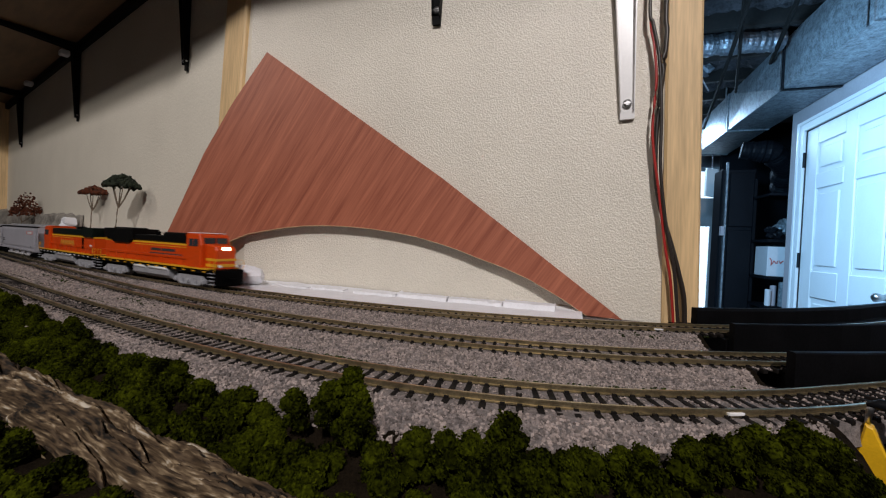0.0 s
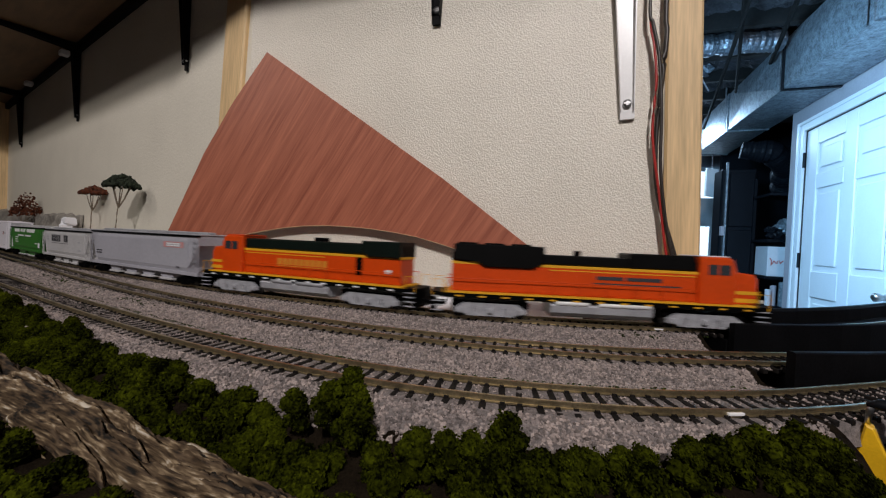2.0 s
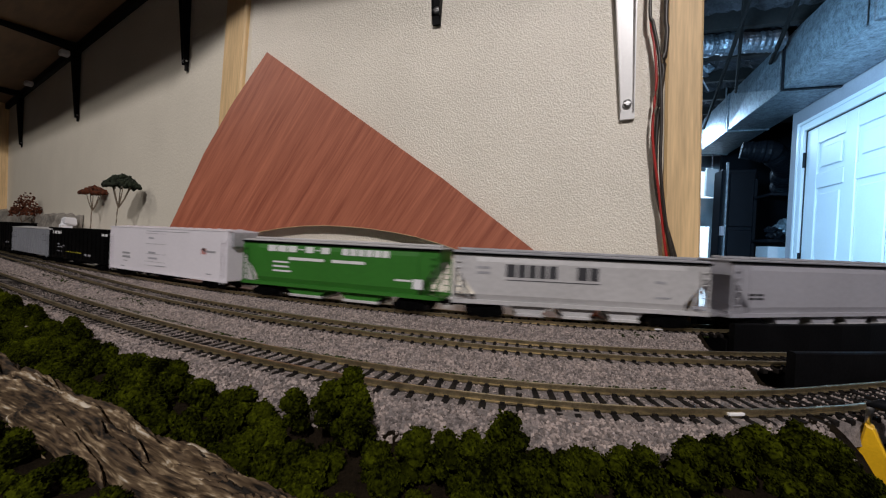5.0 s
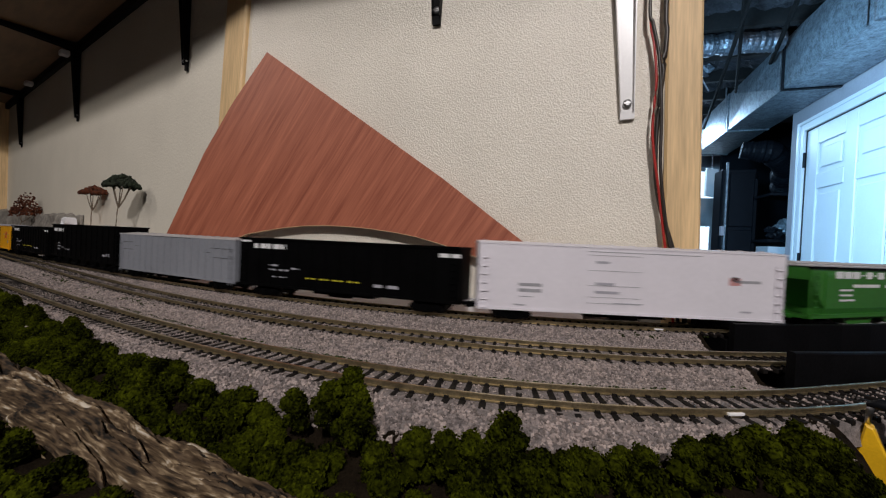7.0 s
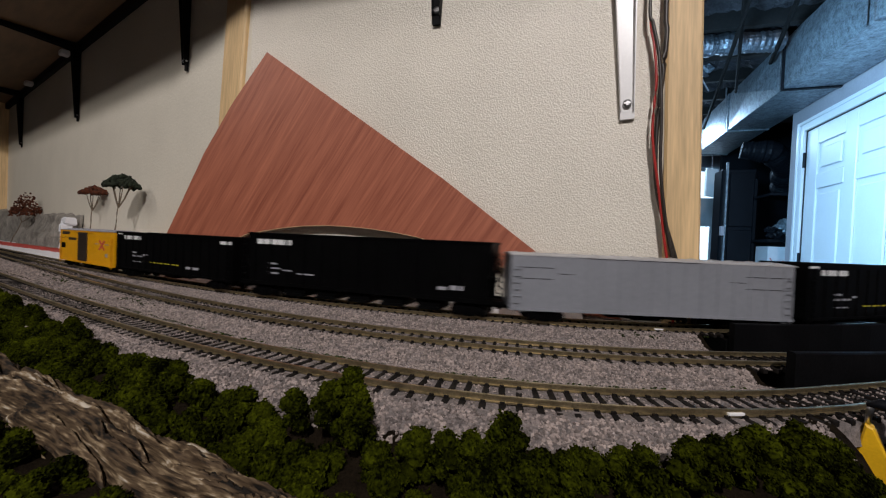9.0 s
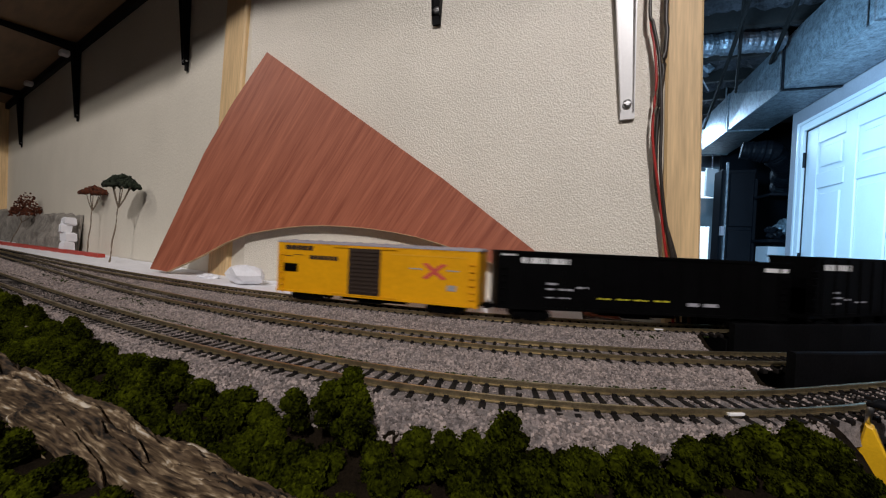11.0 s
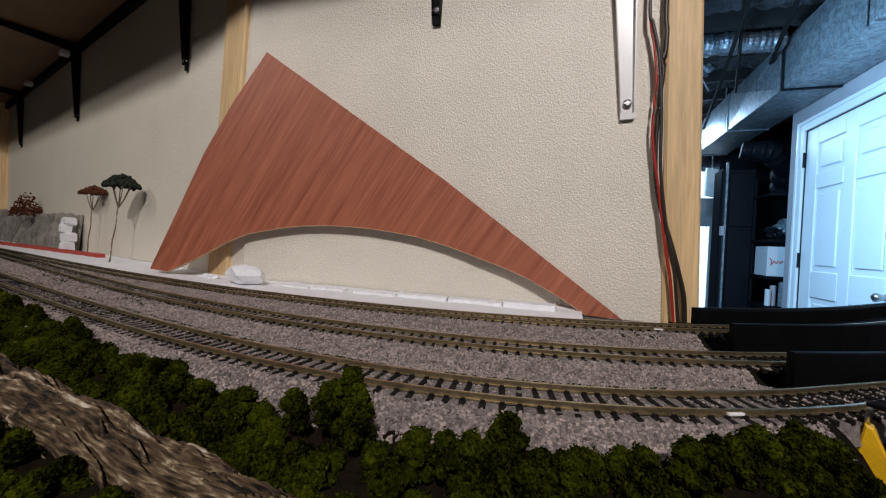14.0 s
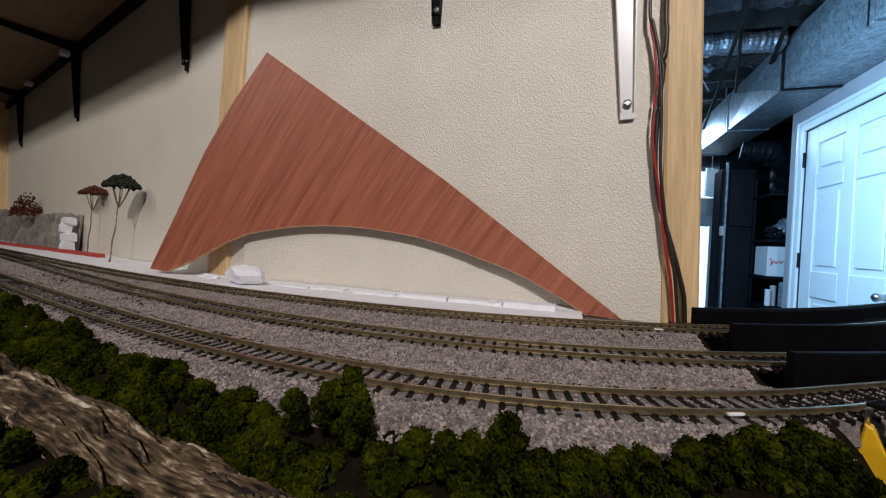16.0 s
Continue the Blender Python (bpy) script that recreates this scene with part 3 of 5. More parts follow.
thing("bench", "dark plywood bench under the model railway", "bench", bm=boxes((-3.5, BENCH_X - 0.004, -0.17, 0.40, -0.11, -0.085), (-3.5, BENCH_X - 0.003, 0.05, 0.40, -0.085, -0.02), (-3.5, -0.6, 0.40, 0.44, -0.085, -0.02), (-3.5, -1.2, 0.44, 0.60, -0.085, -0.02)), material=SHADED_DIRT)
bench = bpy.data.objects["bench"]
for x, y in ((-3.3, -0.1), (-1.6, -0.1), (0.0, -0.1), (0.0, 0.3), (-1.6, 0.3)):
    part("leg", boxes((x, x + 0.08, y, y + 0.08, FLOOR, -0.11), bevel=0.003), PINE, bench, "square pine leg")


# ---- ballast stones, scattered ----
def stones(name, n, size, boxes_, seed):
    rng = np.random.default_rng(seed)
    vs, fs = [], []
    base = np.array([(1, 0, 0), (-1, 0, 0), (0, 1, 0), (0, -1, 0), (0, 0, 1), (0, 0, -1)], float)
    tri = np.array([(0, 2, 4), (2, 1, 4), (1, 3, 4), (3, 0, 4), (2, 0, 5), (1, 2, 5), (3, 1, 5), (0, 3, 5)])
    x = rng.uniform(boxes_[0], boxes_[1], n * 6)
    which = rng.integers(0, 3, n * 6)
    off = rng.normal(0, 0.026, n * 6)
    y = np.zeros(n * 6)
    for k, (c, lo, hi) in enumerate(((LINE_1, -1.8, 0.33), (LINE_2, -0.94, 0.14), (LINE_3, -0.52, 0.105))):
        y = np.where(which == k, line(c, lo, hi, x), y)
    y = y + off * 1.15
    z, d = ground_z(x, y)
    wall = np.where(x > KINK[0], WALL_Y, KINK[1] + (x - KINK[0]) * LEFT_DIR.y / LEFT_DIR.x)
    ok = (d > 0.0158) & (y < wall - 0.045) & (x < BENCH_X - 0.004) & (line(LINE_3, -0.52, 0.105, x) - y < 0.037)
    x, y, z = x[ok][:n], y[ok][:n], z[ok][:n]
    m = len(x)
    r = rng.uniform(0.55, 1.25, m) * size
    shape = rng.uniform(0.6, 1.3, (m, 6, 1)) * base[None]
    q = rng.normal(size=(m, 4))
    q /= np.linalg.norm(q, axis=1)[:, None]
    w, a, b, c = q.T
    rot = np.stack([np.stack([1 - 2 * (b * b + c * c), 2 * (a * b - w * c), 2 * (a * c + w * b)], 1), np.stack([2 * (a * b + w * c), 1 - 2 * (a * a + c * c), 2 * (b * c - w * a)], 1),
                    np.stack([2 * (a * c - w * b), 2 * (b * c + w * a), 1 - 2 * (a * a + b * b)], 1)], 1)
    V = np.einsum("mij,mkj->mki", rot, shape) * r[:, None, None] + np.stack([x, y, z + 0.0002], 1)[:, None]
    me = bpy.data.meshes.new(name)
    me.from_pydata(V.reshape(-1, 3).tolist(), [], (tri[None] + 6 * np.arange(m)[:, None, None]).reshape(-1, 3).tolist())
    me.materials.append(STONE)
    tagged(new(name, me), "loose grey and pinkish ballast stones", "ballast", kind="stuff")


stones("ballast_stones", 76000, 0.00092, (-0.45, BENCH_X), 3)
stones("ballast_stones_far", 26000, 0.0012, (-1.6, -0.42), 4)


# ---- track: rails, ties ----
def sweep(pts, run, r0, r1, off, step, prof):
    bm = bmesh.new()
    prev = None
    n = int((r1 - r0) / step)
    for k in range(n + 1):
        r = r0 + (r1 - r0) * k / n
        p = at_run(pts, run, r)
        _, side = across(pts, run, r)
        ring = [bm.verts.new((p.x + side.x * (off + a), p.y + side.y * (off + a), b)) for a, b in prof]
        if prev:
            for i in range(len(prof)):
                j = (i + 1) % len(prof)
                bm.faces.new((prev[i], prev[j], ring[j], ring[i]))
        else:
            bm.faces.new(ring)
        prev = ring
    bm.faces.new(prev[::-1])
    return bm


RAIL = [(-0.0010, -0.0027), (0.0010, -0.0027), (0.0010, -0.0023), (0.0004, -0.0020), (0.0004, -0.0009), (0.00072, -0.0007), (0.00072, -0.0001), (0.0005, 0.0),
        (-0.0005, 0.0), (-0.00072, -0.0001), (-0.00072, -0.0007), (-0.0004, -0.0009), (-0.0004, -0.0020), (-0.0010, -0.0023)]
bm = bmesh.new()
box(bm, -0.00135, 0.00135, -0.0152, 0.0152, -0.0052, -0.0027, bevel=0.0003)
for g in (-1, 1):
    for s in (-1, 1):
        box(bm, -0.0009, 0.0009, g * 0.00895 + s * 0.0015 - 0.0006, g * 0.00895 + s * 0.0015 + 0.0006, -0.0027, -0.0019)
TIE_MESH = mesh_of("tie", bm, TIE)
PITCH = 0.0067


def track(label, pts, run, r0, r1, keep_from):
    ob = thing("track", label, "railway track", "tracks of the model railway")
    for g in (-1, 1):
        part("rail", sweep(pts, run, r0, r1, g * 0.00895, 0.012, RAIL), BRASS, ob, "brassy worn rail")
    rest = bmesh.new()
    r = r0 + 0.002
    while r < r1:
        p = at_run(pts, run, r)
        t, side = across(pts, run, r)
        m = Matrix.Translation(p + 0.0006 * random.uniform(-1, 1) * t) @ Matrix.Rotation(math.atan2(t.y, t.x) + random.gauss(0, 0.025), 4, "Z")
        if r > keep_from:
            tie = new("tie", TIE_MESH)
            tie.parent = ob
            tie.matrix_local = m
        else:
            k = len(rest.verts)
            box(rest, -0.00135, 0.00135, -0.0152, 0.0152, -0.0052, -0.0025)
            rest.verts.ensure_lookup_table()
            for v in rest.verts[k:]:
                v.co = m @ v.co
        r += PITCH
    if len(rest.verts):
        tagged(part("far_ties", rest, TIE, ob), kind="stuff")
    else:
        rest.free()
    return ob


END1 = float(np.interp(0.36, P1[:3000, 0], R1[:3000])) + 1.6
r_at = lambda P, R, x: float(np.interp(x, P[:3000, 0], R[:3000]))
track("back track with brassy rails on dark ties", P1, R1, -1.6, END1, r_at(P1, R1, 0.30) - 300 * PITCH + 0.05)
track("middle track with brassy rails on dark ties", P2, R2, r_at(P2, R2, -3.3), r_at(P2, R2, 0.32), r_at(P2, R2, 0.32) - 290 * PITCH)
track("front track with brassy rails curving on dark ties", P3, R3, r_at(P3, R3, -3.3), r_at(P3, R3, 0.19), r_at(P3, R3, 0.19) - 250 * PITCH)
for P, R, x, g in ((P1, R1, 0.062, -1), (P3, R3, 0.0565, -1)):
    r = r_at(P, R, x)
    p, (t, side) = at_run(P, R, r), across(P, R, r)
    ob = thing("rail_joiner", "shiny metal rail joiner", "rail joiner", bm=boxes((-0.0033, 0.0033, -0.0010, 0.0006, -0.0022, -0.0010), bevel=0.0003), material=WHITE_METAL)
    ob.matrix_world = Matrix.Translation(p + side * (g * 0.0094)) @ Matrix.Rotation(math.atan2(t.y, t.x), 4, "Z")

# bedding between the ties
def bedding(pts, run, r0, r1, seed):
    rng = np.random.default_rng(seed)
    n = int((r1 - r0) / PITCH) * 34
    r = r0 + (np.floor(rng.uniform(0, (r1 - r0) / PITCH, n)) + rng.uniform(0.28, 0.72, n)) * PITCH + 0.002
    off = rng.uniform(-0.0150, 0.0150, n)
    ok = np.abs(np.abs(off) - 0.00895) > 0.0014
    r, off = r[ok], off[ok]
    x, y = np.interp(r, run, pts[:, 0]), np.interp(r, run, pts[:, 1])
    dx, dy = np.interp(r + 0.002, run, pts[:, 0]) - x, np.interp(r + 0.002, run, pts[:, 1]) - y
    k = np.hypot(dx, dy)
    x, y = x - dy / k * off, y + dx / k * off
    base = np.array([(1, 0, 0), (-1, 0, 0), (0, 1, 0), (0, -1, 0), (0, 0, 1), (0, 0, -1)], float)
    tri = np.array([(0, 2, 4), (2, 1, 4), (1, 3, 4), (3, 0, 4), (2, 0, 5), (1, 2, 5), (3, 1, 5), (0, 3, 5)])
    m = len(x)
    V = rng.uniform(0.6, 1.4, (m, 6, 1)) * base[None] * 0.00058 + rng.normal(0, 0.0001, (m, 6, 3)) + np.stack([x, y, rng.uniform(-0.0034, -0.0026, m)], 1)[:, None]
    me = bpy.data.meshes.new("bedding")
    me.from_pydata(V.reshape(-1, 3).tolist(), [], (tri[None] + 6 * np.arange(m)[:, None, None]).reshape(-1, 3).tolist())
    me.materials.append(STONE)
    tagged(new("ballast_bedding", me), "grey ballast packed between dark ties", "ballast", kind="stuff")


bedding(P1, R1, r_at(P1, R1, -1.0), r_at(P1, R1, 0.10), 11)
bedding(P2, R2, r_at(P2, R2, -0.8), r_at(P2, R2, 0.10), 12)
bedding(P3, R3, r_at(P3, R3, -0.5), r_at(P3, R3, 0.14), 13)

# grass tufts along the lines
bm = bmesh.new()
for P, R, off, x0, x1, n in ((P3, R3, 0.0195, -0.40, 0.09, 520), (P2, R2, -0.020, -0.62, -0.30, 200), (P2, R2, 0.0205, 0.0, 0.09, 110), (P3, R3, 0.021, -0.75, -0.42, 160), (P1, R1, -0.0215, 0.03, 0.09, 50)):
    for k in range(n):
        x = random.uniform(x0, x1)
        if noise.noise((x * 22, off * 50, 0)) < -0.12:
            continue
        r = r_at(P, R, x)
        q = at_run(P, R, r) + across(P, R, r)[1] * (off + random.gauss(0, 0.0018))
        blob(bm, (q.x, q.y, foot_z(q.x, q.y) + 0.0004), random.uniform(0.0005, 0.0012), 1, 0.7, 900, (1.2, 1.2, 0.9))
thing("grass_tufts", "dark green grass tufts between the tracks", "grass", kind="stuff", bm=bm, material=GRASS)

# ---- black bridge across the gap in the bench ----
bridge = thing("bridge", "black painted lift-out bridge with side boards", "bridge")
B0 = r_at(P1, R1, 0.112)
part("deck", sweep(P1, R1, B0 - 0.01, END1, 0.0, 0.03, [(-0.02, -0.03), (0.045, -0.03), (0.045, -0.0056), (-0.02, -0.0056)]), BLACK_BOARD, bridge)
part("side_board", sweep(P1, R1, B0 - 0.009, END1, -0.0235, 0.03, [(-0.0025, -0.045), (0.0025, -0.045), (0.0025, 0.007), (0.0015, 0.0075), (-0.0015, 0.0075), (-0.0025, 0.007)]), BLACK_BOARD, bridge)
part("back_board", sweep(P1, R1, B0 + 0.012, END1, 0.04, 0.03, [(-0.004, -0.045), (0.004, -0.045), (0.0045, 0.0062), (0.003, 0.0086), (-0.0015, 0.0088), (-0.004, 0.0066)]), BLACK_BOARD, bridge)
B2 = r_at(P2, R2, 0.112)
part("deck", sweep(P2, R2, B2 - 0.01, r_at(P2, R2, 0.33), 0.0, 0.02, [(-0.02, -0.03), (0.02, -0.03), (0.02, -0.0056), (-0.02, -0.0056)]), BLACK_BOARD, bridge)
part("side_board", sweep(P2, R2, B2 - 0.013, r_at(P2, R2, 0.33), -0.0225, 0.02, [(-0.0025, -0.045), (0.0025, -0.045), (0.0025, 0.0085), (0.0015, 0.009), (-0.0015, 0.009), (-0.0025, 0.0085)]), BLACK_BOARD, bridge)
part("deck", sweep(P3, R3, r_at(P3, R3, 0.085), r_at(P3, R3, 0.20), 0.0, 0.01, [(-0.017, -0.012), (0.017, -0.012), (0.015, -0.0042), (-0.015, -0.0042)]), BALLAST, bridge, "ballasted deck end")
part("bed", boxes((BENCH_X, 0.40, 0.10, 0.66, -0.075, -0.045)), BLACK_BOARD, bridge)
part("pier", boxes((0.30, 0.38, 0.3, 0.38, FLOOR, -0.075)), BLACK_BOARD, bridge)

# ============ white foam strip, crumpled foam, rock, trees at the wall ============
bm = bmesh.new()
prev = None
for k in range(160):
    x = -2.4 + (2.4 + 0.012) * k / 159
    wall = WALL_Y if x > KINK[0] else KINK[1] + (x - KINK[0]) * LEFT_DIR.y / LEFT_DIR.x
    y1 = wall - 0.002
    y0 = float(line(LINE_1, -1.8, 0.33, x)) + 0.0215 + 0.002 * noise.noise((x * 60, 0, 0))
    y0 = min(y0, y1 - 0.006)
    z = -0.0042 + 0.002 * noise.noise((x * 45, 2, 0))
    ring = [bm.verts.new(c) for c in ((x, y0, -0.012), (x, y0 + 0.002, z), (x, (y0 + y1) / 2, z + 0.001), (x, y1 - 0.012, z + 0.001 + 0.0015 * noise.noise((x * 30, 5, 0))), (x, y1, z + 0.003))]
    if prev:
        for i in range(4):
            bm.faces.new((prev[i], ring[i], ring[i + 1], prev[i + 1]))
    prev = ring
thing("foam_strip", "white foam strip along the foot of the wall", "foam", bm=bm, material=FOAM)
for x0, x1, h in ((-0.335, -0.285, 0.0022), (-0.280, -0.238, 0.0030), (-0.225, -0.175, 0.0030), (-0.172, -0.118, 0.0042), (-0.116, -0.062, 0.0040), (-0.060, -0.012, 0.0058)):
    bm = bmesh.new()
    n = int((x1 - x0) / 0.003)
    prev = None
    for k in range(n + 1):
        x = x0 + (x1 - x0) * k / n
        h1 = h + (0.0022 if h < 0.005 else 0.0005) * noise.noise((x * 160, 0, 1))
        d = 0.012 + 0.004 * noise.noise((x * 50, 3, 1))
        ring = [bm.verts.new(c) for c in ((x, WALL_Y - 0.018 - d, -0.004), (x, WALL_Y - 0.016 - d, h1 - 0.004), (x, WALL_Y - 0.018, h1 - 0.003), (x, WALL_Y - 0.018, -0.004))]
        if prev:
            for i in range(4):
                bm.faces.new((prev[i], prev[(i + 1) % 4], ring[(i + 1) % 4], ring[i]))
        else:
            bm.faces.new(ring)
        prev = ring
    bm.faces.new(prev[::-1])
    thing("foam_scrap", "torn white foam scrap lying along the wall", "foam", bm=bm, material=FOAM)
bm = bmesh.new()
blob(bm, (-0.364, 0.372, 0.008), 0.0175, 2, 0.34, 22, (1.5, 0.7, 0.75))
for v in bm.verts:
    v.co.z = max(v.co.z, -0.003)
thing("crumpled_foam", "crumpled white foam lump by the wall", "foam", bm=bm, material=FOAM)
bm = bmesh.new()
blob(bm, (-0.447, 0.395, -0.002), 0.008, 3, 0.45, 30, (2.0, 0.8, 0.5))
thing("crumpled_foam", "flat white foam crumb by the wall", "foam", bm=bm, material=FOAM)

# plaster rock at the far end: a rough slab standing against the wall
bm = bmesh.new()
nu, nv = 60, 16
rows_ = []
for i in range(nu + 1):
    s_ = 0.70 + 1.10 * i / nu
    row = []
    for j in range(nv + 1):
        f = j / nv
        top = 0.080 + 0.018 * noise.noise((s_ * 9, 0, 0)) + 0.008 * noise.noise((s_ * 40, 0, 0)) + 0.028 * max(0, s_ - 1.1)
        out = 0.030 * min(1, 0.25 + 6 * (s_ - 0.70)) * (1 - 0.5 * f * f) + 0.010 * noise.noise((s_ * 12, f * 2, 0)) + 0.005 * noise.noise((s_ * 45, f * 5, 4))
        x, y = on_left(s_, max(out, 0.008))
        row.append(bm.verts.new((x, y, -0.01 + (top + 0.01) * f)))
    x, y = on_left(s_, 0.001)
    row.append(bm.verts.new((x, y, row[-1].co.z + 0.004)))
    rows_.append(row)
for a, b in zip(rows_, rows_[1:]):
    for j in range(nv + 1):
        bm.faces.new((a[j], b[j], b[j + 1], a[j + 1]))
bm.faces.new(rows_[0])
bm.faces.new(rows_[-1][::-1])
thing("plaster_rock", "grey plaster rock face against the wall", "rock", bm=bm, material=ROCK, smooth=False)
bm = bmesh.new()
x, y = -1.075, 0.578
for k, (dx, z0, z1, w) in enumerate(((0.0, -0.006, 0.020, 0.016), (-0.002, 0.018, 0.042, 0.017), (-0.005, 0.040, 0.060, 0.011), (-0.002, 0.057, 0.074, 0.014))):
    a = Vector((x + dx, y + 0.004 * (k % 2), 0))
    prism(bm, [(a.x - w, a.y - 0.003), (a.x - w * 0.2, a.y - 0.007), (a.x + w * 0.8, a.y - 0.009), (a.x + w, a.y + 0.010), (a.x - w * 0.9, a.y + 0.014)], z0, z1, axis="z", bevel=0.003)
for v in bm.verts:
    v.co += Vector((0.004 * noise.noise(v.co * 90), 0.003 * noise.noise(v.co * 80), 0.004 * noise.noise(v.co * 70)))
thing("white_plaster_chunk", "unpainted white plaster chunk beside the rock", "rock", bm=bm, material=FOAM)
bm = bmesh.new()
a, b = Vector((-1.55, 0.672, -0.002)), Vector((-0.875, 0.530, -0.002))
t = (b - a).normalized()
u = Vector((-t.y, t.x, 0)) * 0.006
prism(bm, [tuple((a + u).xy), tuple((a - u).xy), tuple((b - u).xy), tuple((b + u).xy)], -0.004, 0.004, axis="z", bevel=0.0008)
thing("red_strip", "thin red plastic strip lying beside the track", "strip", bm=bm, material=RED)


def model_tree(label, foot, lean, height, crown, flat, material, forks):
    ob = thing("model_tree", label, "tree", "model trees by the wall")
    foot = Vector(foot)
    top = foot + Vector((lean[0], lean[1], height))
    bm = bmesh.new()
    mid = foot.lerp(top, 0.72)
    n = 9
    tube(bm, [foot.lerp(mid, k / n) + Vector((0.0015 * math.sin(k * 1.3), 0, 0)) for k in range(n + 1)], [0.0014 - 0.0005 * k / n for k in range(n + 1)], 7)
    part("trunk", bm, TWIG, ob)
    for k in range(forks):
        bm = bmesh.new()
        an = 2 * math.pi * k / forks + 0.4
        e = top + Vector((math.cos(an) * crown * 0.62, math.sin(an) * crown * 0.4, 0.002))
        tube(bm, [mid, mid.lerp(e, 0.45) + Vector((0, 0, -0.003)), e], [0.0011, 0.0009, 0.0005], 5)
        part("limb", bm, TWIG, ob)
    bm = bmesh.new()
    for k in range(420):
        an, rr = random.uniform(0, 2 * math.pi), crown * math.sqrt(random.random())
        z = flat * (1 - (rr / crown) ** 2) * random.uniform(0.1, 1.0) - flat * 0.15 * random.random()
        blob(bm, top + Vector((math.cos(an) * rr, math.sin(an) * rr * 0.8, z)), random.uniform(0.0016, 0.0034), 1, 0.7, 200)
    part("crown", bm, material, ob)
    return ob


model_tree("tall model tree with a flat dark green crown", (-0.757, 0.47, -0.008), (0.018, 0.006), 0.137, 0.030, 0.021, LEAF_DARK, 6)
model_tree("tall model tree with a thin russet crown", (-0.945, 0.545, -0.008), (0.002, 0.01), 0.134, 0.029, 0.014, LEAF_BROWN, 5)

# third tree, fallen against the rock
x, y = on_left(1.17, 0.075)
t3 = model_tree("small model tree with a russet crown leaning on the rock", (x + 0.005, y + 0.02, -0.008), (0.06, 0.01), 0.094, 0.043, 0.062, LEAF_BROWN, 4)

# ============ cables beside the end stud ============
def cable(label, pts, r, material, y):
    bm = bmesh.new()
    P = [Vector((a, y, b)) for a, b in pts]
    out = []
    for i in range(len(P) - 1):
        p0, p1, p2, p3 = P[max(i - 1, 0)], P[i], P[i + 1], P[min(i + 2, len(P) - 1)]
        for k in range(6):
            t = k / 6
            out.append(0.5 * ((2 * p1) + (p2 - p0) * t + (2 * p0 - 5 * p1 + 4 * p2 - p3) * t * t + (3 * p1 - p0 - 3 * p2 + p3) * t ** 3))
    out.append(P[-1])
    tube(bm, out, r, 8)
    thing("cable", label, "cable", "cables beside the stud", bm=bm, material=material, smooth=True)


cable("thick dark brown cable hanging down the wall", [(0.072, 0.47), (0.0705, 0.286), (0.0722, 0.255), (0.0709, 0.22), (0.0685, 0.184), (0.0684, 0.137), (0.0734, 0.101), (0.0844, 0.065), (0.0915, 0.040), (0.0972, 0.015), (0.0991, -0.02)], 0.0021, WIRE_BROWN, WALL_Y - 0.0085)
cable("thin red wire hanging down the wall", [(0.056, 0.47), (0.0570, 0.288), (0.0625, 0.241), (0.0655, 0.21), (0.0645, 0.163), (0.0730, 0.106), (0.0790, 0.065), (0.0855, 0.0295), (0.0905, -0.02)], 0.0012, WIRE_RED, WALL_Y - 0.0105)
cable("thin black wire hanging down the wall", [(0.056, 0.47), (0.0565, 0.288), (0.0601, 0.262), (0.0661, 0.233), (0.0705, 0.184), (0.0722, 0.132), (0.0790, 0.081), (0.0875, 0.040), (0.0938, -0.02)], 0.0015, WIRE_BROWN, WALL_Y - 0.0125)


# ============ foreground: bushes, rock, clamp ============
EDGE = [(-0.36, 0.32), (-0.324, 0.289), (-0.245, 0.245), (-0.192, 0.209), (-0.14, 0.172), (-0.099, 0.150), (-0.066, 0.139), (-0.042, 0.130), (-0.004, 0.113), (0.0355, 0.113), (0.066, 0.109), (0.107, 0.120), (0.132, 0.133)]


def edge_at(u):
    f = u * (len(EDGE) - 1)
    k = min(int(f), len(EDGE) - 2)
    a, b = Vector(EDGE[k]), Vector(EDGE[k + 1])
    return a.lerp(b, f - k)


RIDGE_A, RIDGE_B = Vector((-0.044, 0.1006)), Vector((-0.2146, 0.1875))
RIDGE_N = Vector((0.454, 0.891)).normalized()


def bush(x, y, top, r, n, small=0.0014, large=0.0027):
    """Centres and radii of a clump's lumps: a knobbly dome on a narrow foot."""
    z0, out = foot_z(x, y), []
    tall = min(top - z0, 2.1 * r)
    for k in range(n):
        a, q = 2.4 * k + random.uniform(-0.5, 0.5), (k + random.random()) / n
        rr = random.uniform(small, large)
        up = math.sin(0.5 * math.pi * q)
        w = (r - 0.4 * rr) * math.sqrt(max(0.0, 1 - up * up)) * random.uniform(0.75, 1.1)
        out.append((x + w * math.cos(a), y + w * math.sin(a), top - tall * (1 - up) - rr * 0.9 + random.uniform(-0.001, 0.0005), rr))
    out.append((x, y, top - tall * 0.75, r * 0.5))
    return out


